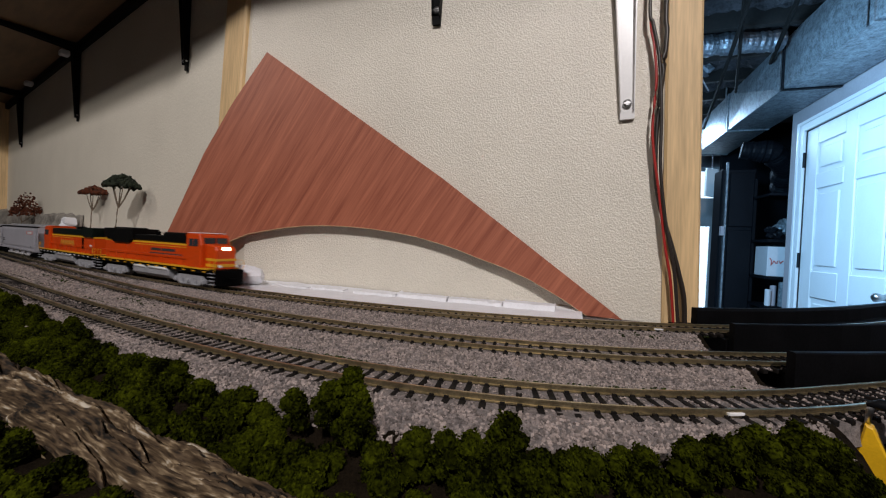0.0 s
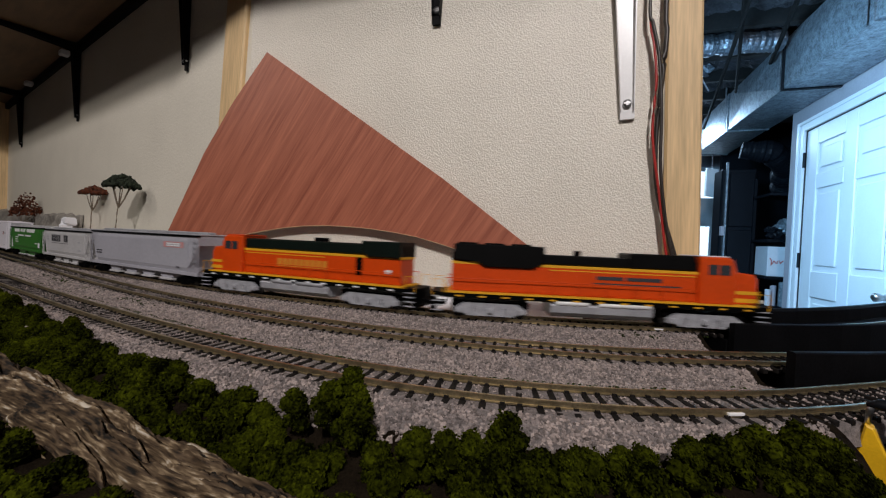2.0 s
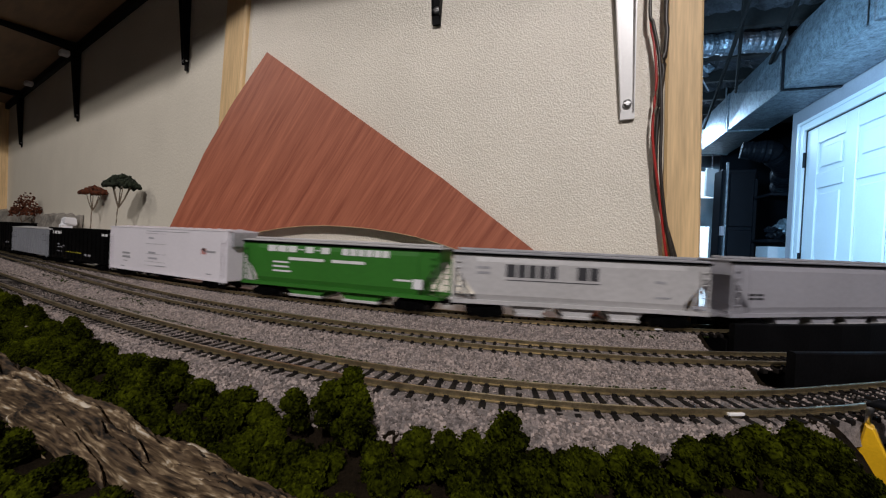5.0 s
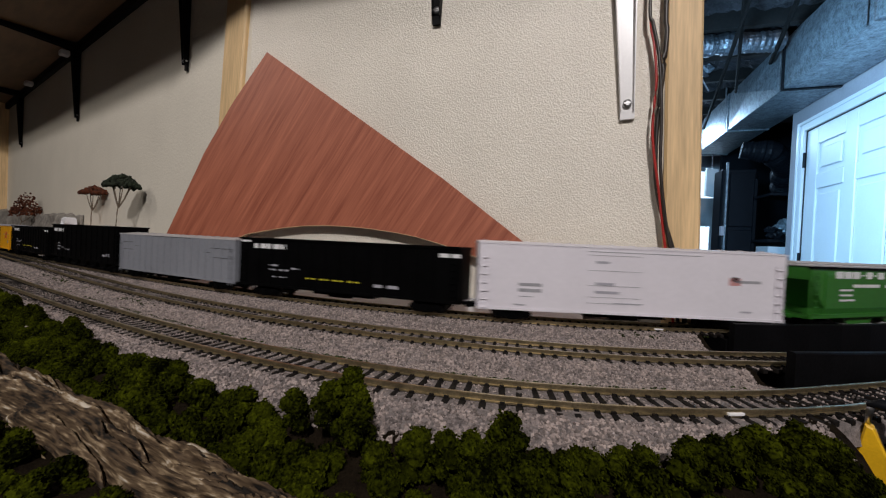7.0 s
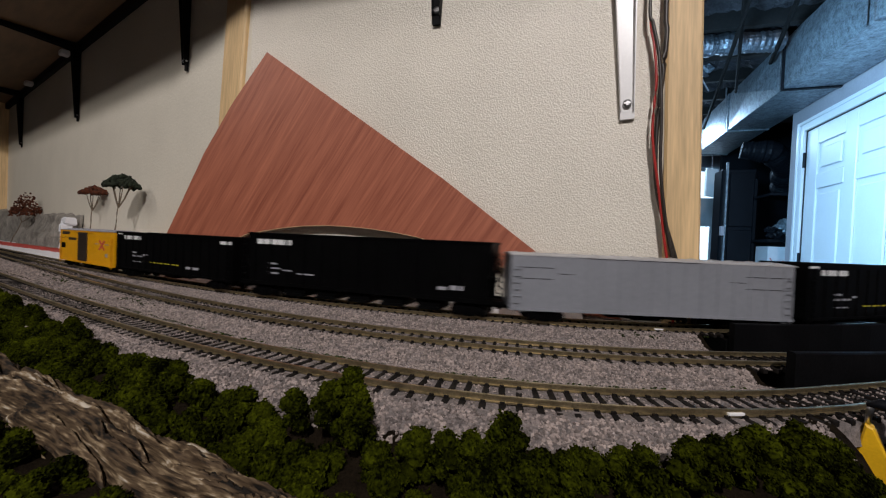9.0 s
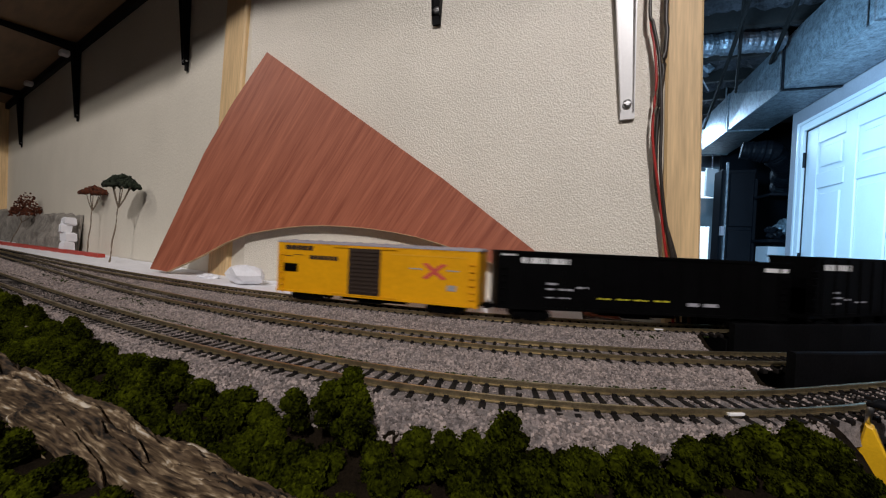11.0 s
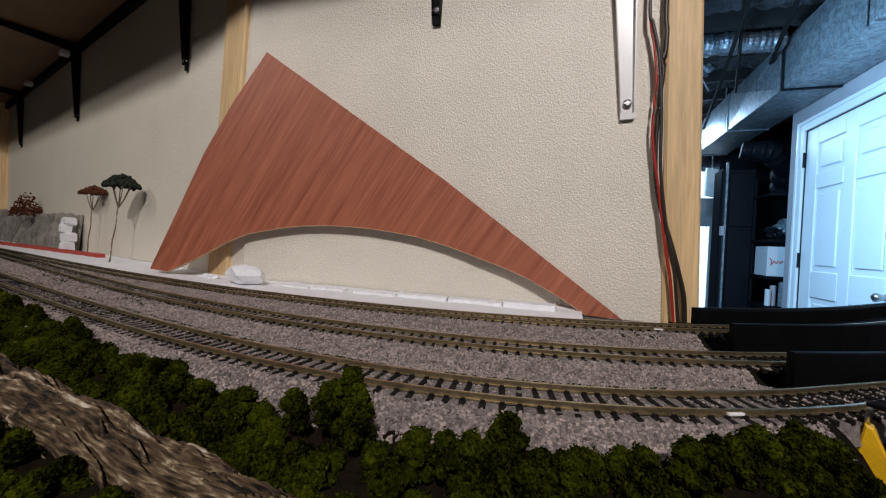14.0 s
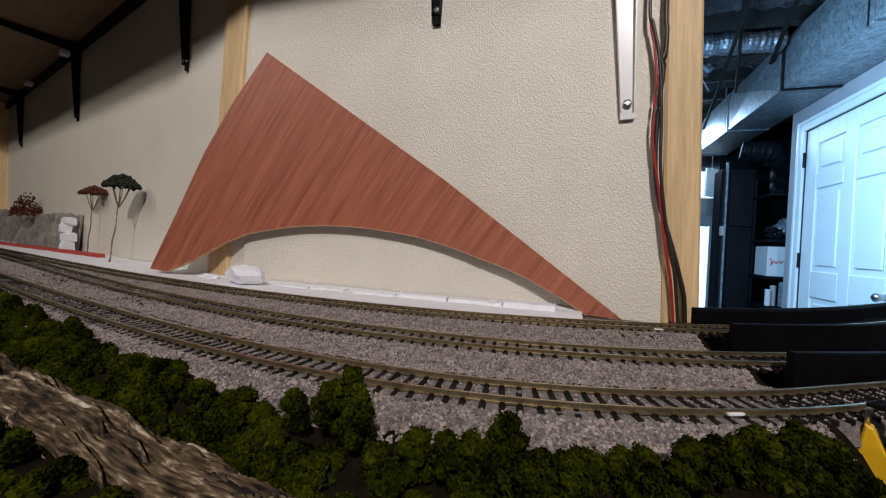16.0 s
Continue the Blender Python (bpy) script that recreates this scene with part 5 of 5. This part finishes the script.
def hopper(label, L, zt, paint, rows_ink, bays, w=0.0165, closed=True, roofm=None):
    """A covered or open hopper: side sheets, end slopes, bays under the floor, ladders."""
    car = thing("hopper_car", label, "hopper car", "cars of the train")
    H = L / 2 - 0.002
    zb = 0.0125
    if closed:   # curved sides
        bm = bmesh.new()
        prism(bm, [(-w + 0.002, zb), (-w, zb + 0.006), (-w, zt - 0.010), (-w + 0.0015, zt - 0.004), (w - 0.0015, zt - 0.004), (w, zt - 0.010), (w, zb + 0.006), (w - 0.002, zb)], -H + 0.018, H - 0.018, axis="x")
        for e in (-1, 1):
            prism(bm, [(e * (H - 0.018), zt - 0.004), (e * (H - 0.001), zt - 0.004), (e * (H - 0.001), zt - 0.014), (e * (H - 0.018), zb + 0.006)], -w + 0.0008, w - 0.0008, axis="y")
        part("body", bm, paint, car)
    else:
        t = 0.0012
        for s in (-1, 1):
            part("side_wall", boxes((-H + 0.010, H - 0.010, s * w - (t if s > 0 else 0), s * w + (t if s < 0 else 0), zb, zt)), paint, car)
        for e in (-1, 1):
            part("end_wall", boxes((e * (H - 0.010) - t, e * (H - 0.010) + t, -w, w, zt - 0.025, zt)), paint, car)
            bm = bmesh.new()
            prism(bm, [(e * (H - 0.010), zt - 0.025), (e * (H - 0.0125), zt - 0.025), (e * (H - 0.034), zb), (e * (H - 0.0315), zb)], -w + t, w - t, axis="y")
            part("slope_sheet", bm, paint, car)
    if closed:
        bm = boxes((-H, H, -w + 0.002, w - 0.002, zt - 0.004, zt - 0.0022), (-H + 0.004, H - 0.004, -0.0045, 0.0045, zt - 0.0022, zt), bevel=0.0005)
        part("roof", bm, roofm or paint, car, "roof walk and hatches")
        part("eave", boxes((-H, H, -w - 0.0004, -w + 0.0025, zt - 0.0052, zt - 0.0038), (-H, H, w - 0.0025, w + 0.0004, zt - 0.0052, zt - 0.0038)), CAR_BLACK if roofm else paint, car)
    else:
        part("coal_load", boxes((-H + 0.012, H - 0.012, -w + 0.0015, w - 0.0015, zt - 0.010, zt - 0.004)), COAL, car)
        part("top_chord", boxes((-H + 0.008, H - 0.008, -w - 0.0008, -w + 0.0016, zt - 0.0014, zt + 0.0004), (-H + 0.008, H - 0.008, w - 0.0016, w + 0.0008, zt - 0.0014, zt + 0.0004)), paint, car)
        for s in (-1, 1):
            for k in range(13):
                x = -H + 0.016 + k * (2 * H - 0.032) / 12
                part("side_rib", boxes((x - 0.0008, x + 0.0008, s * w - 0.0008, s * w + 0.0008, zb, zt - 0.001)), paint, car)
    # sill, end frames, posts
    part("side_sill", boxes((-H, H, -w - 0.0003, -w + 0.0022, zb - 0.0015, zb + 0.0015), (-H, H, w - 0.0022, w + 0.0003, zb - 0.0015, zb + 0.0015), (-H, H, -0.004, 0.004, zb - 0.003, zb)), paint, car)
    for e in (-1, 1):
        bm = bmesh.new()
        for s in (-1, 1):
            tube(bm, [(e * (H - 0.001), s * (w - 0.001), zb), (e * (H - 0.001), s * (w - 0.001), zt - 0.012)], 0.0007, 6)
            tube(bm, [(e * (H - 0.014), s * (w - 0.002), zb), (e * (H - 0.005), s * (w - 0.002), zt - 0.02)], 0.0007, 6)
        box(bm, e * (H - 0.014) - 0.013, e * (H - 0.014) + 0.013, -w + 0.001, w - 0.001, zb - 0.002, zb)
        part("end_platform", bm, paint, car)
    n = bays
    for k in range(n):
        x = (k - (n - 1) / 2) * (2 * H - 0.085) / max(n, 1)
        bm = bmesh.new()
        wd = (2 * H - 0.085) / n
        prism(bm, [(x - wd * 0.46, zb), (x + wd * 0.46, zb), (x + wd * 0.22, 0.0035), (x - wd * 0.22, 0.0035)], -w + 0.003, w - 0.003, axis="y")
        bay = part("discharge_bay", bm, paint, car)
        part("outlet_gate", boxes((x - wd * 0.30, x + wd * 0.30, -w + 0.001, w - 0.001, 0.0028, 0.0050), bevel=0.0003), PALE if closed else CAR_BLACK, car)
    end_ladders(car, L - 0.004, w, zb, zt - 0.008, paint)
    for name, rr, m, lab in rows_ink:
        bars(car, name, rr, -w, m, lab)
    for e in (-1, 1):
        truck(car, e * (L / 2 - 0.028))
        coupler(car, e * (L / 2 - 0.003), e)
    return car


def boxcar(label, L, zt, paint, rows_ink, door=None, w=0.0168, ribs=0, zb=0.0100, unit=False, open_top=False, roofm=None, kind="boxcar"):
    car = thing(kind, label, kind.replace("_", " "), "cars of the train")
    H = L / 2 - 0.002
    if open_top:
        t = 0.0012
        for s in (-1, 1):
            part("side_wall", boxes((-H, H, s * w - (t if s > 0 else 0), s * w + (t if s < 0 else 0), zb, zt)), paint, car)
            part("top_chord", boxes((-H - 0.0004, H + 0.0004, s * w - (0.0016 if s > 0 else 0.0009), s * w + (0.0009 if s > 0 else 0.0016), zt - 0.0012, zt + 0.0006)), paint, car)
        for e in (-1, 1):
            part("end_wall", boxes((e * H - (t if e > 0 else 0), e * H + (t if e < 0 else 0), -w + t, w - t, zb, zt)), paint, car)
        part("floor_pan", boxes((-H + t, H - t, -w + t, w - t, zb, zb + 0.002)), paint, car)
        part("coal_load", boxes((-H + 0.002, H - 0.002, -w + 0.0015, w - 0.0015, zb + 0.002, zt - 0.006)), COAL, car)
    else:
        part("body", boxes((-H, H, -w, w, zb, zt - 0.0018), bevel=0.0006), paint, car)
        bm = bmesh.new()
        prism(bm, [(-w - 0.0004, zt - 0.0024), (w + 0.0004, zt - 0.0024), (w + 0.0004, zt - 0.0014), (0, zt), (-w - 0.0004, zt - 0.0014)], -H - 0.0005, H + 0.0005, axis="x")
        part("roof", bm, roofm or paint, car)
        for k in range(14):
            x = -H + 0.006 + k * (2 * H - 0.012) / 13
            bm = bmesh.new()
            prism(bm, [(-w, zt - 0.0014), (w, zt - 0.0014), (0, zt + 0.0006)], x - 0.0006, x + 0.0006, axis="x")
            part("roof_rib", bm, roofm or paint, car)
    for s in (-1, 1):
        for k in range(ribs):
            x = -H + 0.008 + k * (2 * H - 0.016) / max(1, ribs - 1)
            if door and abs(x - door[0]) < door[1] / 2 + 0.002:
                continue
            part("side_rib", boxes((x - 0.0008, x + 0.0008, s * w - 0.0006, s * w + 0.0006, zb + 0.001, zt - 0.003)), paint, car)
    part("side_sill", boxes((-H, H, -w - 0.0004, -w + 0.002, zb - 0.0012, zb + 0.0008), (-H, H, w - 0.002, w + 0.0004, zb - 0.0012, zb + 0.0008)), paint, car)
    part("underframe", boxes((-H + 0.002, H - 0.002, -0.0045, 0.0045, zb - 0.003, zb), (-0.03, 0.03, -0.010, 0.010, zb - 0.0045, zb), (-0.012, 0.010, -0.013, -0.006, zb - 0.0055, zb)), CAR_BLACK, car)
    if door:
        x, dw, m = door
        d = part("side_door", boxes((x - dw / 2, x + dw / 2, -w - 0.0014, -w + 0.0004, zb + 0.0015, zt - 0.0045), bevel=0.0003), m, car)
        for k in range(11):
            z = zb + 0.004 + k * (zt - zb - 0.011) / 10
            part("door_rib", boxes((x - dw / 2 + 0.001, x + dw / 2 - 0.001, -w - 0.0021, -w - 0.0012, z - 0.0006, z + 0.0006)), m, d)
        part("door_track", boxes((x - dw, x + dw, -w - 0.0010, -w + 0.0004, zt - 0.0045, zt - 0.0036), (x - dw, x + dw, -w - 0.0010, -w + 0.0004, zb + 0.0004, zb + 0.0014)), paint, car)
    end_ladders(car, L - 0.004, w, zb - 0.003, zt - 0.010, paint)
    if unit:
        part("reefer_unit", boxes((H - 0.0002, H + 0.0045, -0.013, 0.013, zt - 0.017, zt - 0.003), bevel=0.0006), TANK, car, "grey cooling unit")
    for name, rr, m, lab in rows_ink:
        bars(car, name, rr, -w, m, lab)
    for e in (-1, 1):
        truck(car, e * (L / 2 - 0.030))
        coupler(car, e * (L / 2 - 0.003), e)
    return car


def train():
    """All cars from the head of the train, with the run of each one's middle at 0 s."""
    cars = []
    cars.append((locomotive("orange and black six-axle diesel locomotive leading the train", 0.252, LOCO_BLACK, True, False), 1.3945, 0.078))
    cars.append((locomotive("orange and dark green six-axle diesel locomotive running cab last", 0.235, LOCO_GREEN, False, True), 1.1448, 0.074))
    cars.append((hopper("long grey covered hopper car with a red placard", 0.246, 0.0560, GREY, [
        ("placard", [(0.056, 0.061, 0.0385, 0.0445), (0.090, 0.095, 0.0385, 0.0445), (0.061, 0.090, 0.0436, 0.0445), (0.061, 0.090, 0.0385, 0.0394)], INK_PINK, "faded pink placard frame"), ("placard_text", [(0.063, 0.088, 0.0398, 0.0412), (0.063, 0.088, 0.0419, 0.0433)], INK_WHITE, ""),
        ("lettering", words(-0.104, 0.0270, 0.0016, [0.006, 0.007]) + words(-0.104, 0.0240, 0.0016, [0.006, 0.007]) + [(0.083, 0.088, 0.0175, 0.0190)], INK, "")], 4, roofm=TANK), 0.8996, 0.09))
    cars.append((hopper("pale grey covered hopper car with large dark lettering bars", 0.194, 0.0535, PALE, [
        ("lettering", words(-0.054, 0.0325, 0.0098, [0.0072, 0.006, 0.006, 0.0055, 0.006], 0.0018) + words(-0.001, 0.0325, 0.0098, [0.0075, 0.006], 0.0018) + [(-0.054, 0.016, 0.0300, 0.0306)], INK, "dark lettering bars"),
        ("small_lettering", words(-0.076, 0.034, 0.002, [0.010]) + words(-0.076, 0.038, 0.002, [0.010]) + words(0.055, 0.033, 0.002, [0.008]) + words(0.055, 0.022, 0.0015, [0.012]), TANK, "")], 3, roofm=TANK), 0.6756, 0.07))
    cars.append((hopper("bright green hopper car with white lettering bars", 0.200, 0.0545, GREEN, [
        ("lettering", letters(-0.068, 0.0420, 0.0055, 3, 0.0095, 0.0015) + [(-0.034, -0.029, 0.0442, 0.0452)] + [(-0.027, -0.019, 0.042, 0.0475), (-0.017, -0.013, 0.0442, 0.0452)] + letters(-0.011, 0.0420, 0.0055, 1, 0.0085, 0.001) + letters(0.010, 0.0420, 0.0055, 6, 0.0062, 0.0014), INK_WHITE, "white lettering bars"),
        ("small_lettering", [(-0.045, -0.008, 0.0350, 0.0375), (0.0, 0.032, 0.0350, 0.0375), (-0.062, -0.045, 0.032, 0.0335), (-0.062, -0.045, 0.028, 0.0295), (-0.062, -0.042, 0.024, 0.0255), (0.060, 0.075, 0.024, 0.0255)], INK_WHITE, ""),
        ("placard", [(0.076, 0.084, 0.0185, 0.0265)], CARDBOARD, "pale placard")], 2, roofm=PALE), 0.4770, 0.07))
    cars.append((boxcar("white refrigerator boxcar with a grey cooling unit", 0.232, 0.0600, WHITE, [
        ("lettering", [(-0.083, -0.066, 0.0268, 0.0290), (-0.083, -0.066, 0.0222, 0.0248), (-0.082, -0.072, 0.0185, 0.0192), (0.076, 0.096, 0.0360, 0.0380), (-0.086, -0.078, 0.0118, 0.0130)], TANK, "grey lettering bars"),
        ("emblem", [(0.073, 0.081, 0.0340, 0.0395)], INK_PINK, "small red and dark emblem"), ("emblem_dark", [(0.0745, 0.080, 0.0372, 0.0402)], INK, ""),
        ("fine_print", [(-0.026, -0.016, 0.046, 0.0478), (-0.026, -0.012, 0.0298, 0.0318), (-0.026, -0.008, 0.0235, 0.0255), (-0.012, 0.010, 0.0165, 0.0170), (0.082, 0.09, 0.0140, 0.0152)], GREY, ""),
        ("panel_lines", [(-0.032, 0.052, 0.0545, 0.0550), (-0.032, 0.008, 0.0520, 0.0523), (-0.032, 0.008, 0.0405, 0.0408), (-0.032, 0.008, 0.0292, 0.0295), (-0.032, 0.008, 0.0205, 0.0208), (-0.032, 0.008, 0.0160, 0.0163)], TANK, "")], unit=True, zb=0.0092), 0.2462, 0.085))
    g1 = [("lettering", letters(-0.091, 0.0440, 0.0042, 5, 0.0064, 0.0009), INK_WHITE, "white lettering bars"), ("end_flash", [(-0.106, -0.095, 0.0492, 0.0510), (0.090, 0.107, 0.0450, 0.0480)], INK_WHITE, "white corner flashes"),
          ("small_lettering", [(-0.073, -0.064, 0.0285, 0.0300), (-0.073, -0.066, 0.0245, 0.0260), (-0.062, -0.052, 0.0245, 0.0260), (-0.072, -0.066, 0.0185, 0.0195), (-0.062, -0.054, 0.0185, 0.0195), (-0.049, -0.041, 0.0265, 0.0280), (0.034, 0.042, 0.0170, 0.0195), (0.046, 0.056, 0.0170, 0.0195)], GREY, ""),
          ("yellow_marks", [(-0.033, -0.024, 0.0192, 0.0204), (-0.019, -0.010, 0.0192, 0.0204), (-0.006, 0.004, 0.0192, 0.0204), (0.009, 0.020, 0.0192, 0.0204)], INK_YELLOW, "yellow dashes")]
    cars.append((boxcar("black coal gondola with white lettering bars", 0.2185, 0.0528, CAR_BLACK, g1, ribs=15, open_top=True, kind="gondola_car", zb=0.0106), 0.0166, 0.08))
    cars.append((boxcar("blue-grey ribbed boxcar with thin dark lines", 0.2165, 0.0520, GONDOLA, [
        ("panel_lines", [(-0.101, -0.073, 0.0408, 0.0413), (-0.101, -0.073, 0.0325, 0.0330), (-0.070, -0.059, 0.0368, 0.0372), (0.070, 0.103, 0.0405, 0.0410), (0.070, 0.103, 0.0315, 0.0320), (0.058, 0.069, 0.0360, 0.0364), (-0.050, 0.035, 0.0490, 0.0496)], INK, "thin dark lines")],
        ribs=17, kind="gondola_car", roofm=PALE, zb=0.0097), -0.2030, 0.08))
    cars.append((hopper("long black open coal hopper with white lettering bars", 0.2486, 0.0580, CAR_BLACK, [
        ("lettering", letters(-0.104, 0.0480, 0.0045, 5, 0.0066, 0.001), INK_WHITE, "white lettering bars"), ("small_lettering", [(-0.090, -0.082, 0.030, 0.0315), (-0.090, -0.078, 0.026, 0.0272), (-0.090, -0.08, 0.0215, 0.0228), (-0.075, -0.066, 0.0245, 0.0258), (-0.06, -0.043, 0.0225, 0.0235), (0.071, 0.079, 0.0195, 0.0220), (0.082, 0.092, 0.0200, 0.0235)], GREY, "")], 5, closed=False), -0.4319, 0.09))
    cars.append((boxcar("black coal gondola with white lettering bars", 0.2223, 0.0520, CAR_BLACK, g1, ribs=15, open_top=True, kind="gondola_car", zb=0.0106), -0.6735, 0.08))
    y = boxcar("yellow boxcar with a brown door and an orange cross emblem", 0.187, 0.0530, YELLOW_CAR, [
        ("lettering", letters(-0.083, 0.0445, 0.0040, 5, 0.0052, 0.0005) + letters(-0.058, 0.0370, 0.0035, 6, 0.0042, 0.0005) + [(-0.083, -0.076, 0.0385, 0.0392), (-0.074, -0.064, 0.0400, 0.0405)], BROWN_DOOR, "brown lettering bars"),
        ("placard", [(-0.085, -0.070, 0.0252, 0.0325)], CAR_BLACK, "black placard"), ("stripe", [(0.018, 0.082, 0.0448, 0.0458), (-0.085, 0.085, 0.0497, 0.0500)], STRIPE, ""),
        ("small_lettering", [(0.035, 0.046, 0.0343, 0.0352), (0.066, 0.076, 0.0343, 0.0352), (0.067, 0.074, 0.0190, 0.0235)], TANK, "")], door=(-0.005, 0.029, BROWN_DOOR), roofm=GREY, zb=0.0086)
    bm = bmesh.new()
    for s in (-1, 1):
        prism(bm, [(0.046, 0.0335 - s * 0.0055), (0.050, 0.0335 - s * 0.0065), (0.066, 0.0335 + s * 0.0055), (0.062, 0.0335 + s * 0.0065)], -0.01705 - 0.0001 * s, -0.0165, axis="y")
    part("emblem", bm, INK_RED, y, "orange-red cross emblem")
    cars.append((y, -0.8826, 0.065))
    return cars


CARS = train()


def motions():
    """Every car rolls along the back track; both its trucks stay on the line."""
    for car, start, half in CARS:
        rows = []
        for k in range(65):
            t = k * 0.25
            r = start + 0.23657 * t - 0.000245 * t * t
            a, b = at_run(P1, R1, r - half), at_run(P1, R1, r + half)
            d = b - a
            m = (a + b) / 2
            rows.append((t, Matrix.Translation((m.x, m.y, 0)) @ Matrix.Rotation(math.atan2(d.y, d.x), 4, "Z")))
        walk(car, rows)


motions()
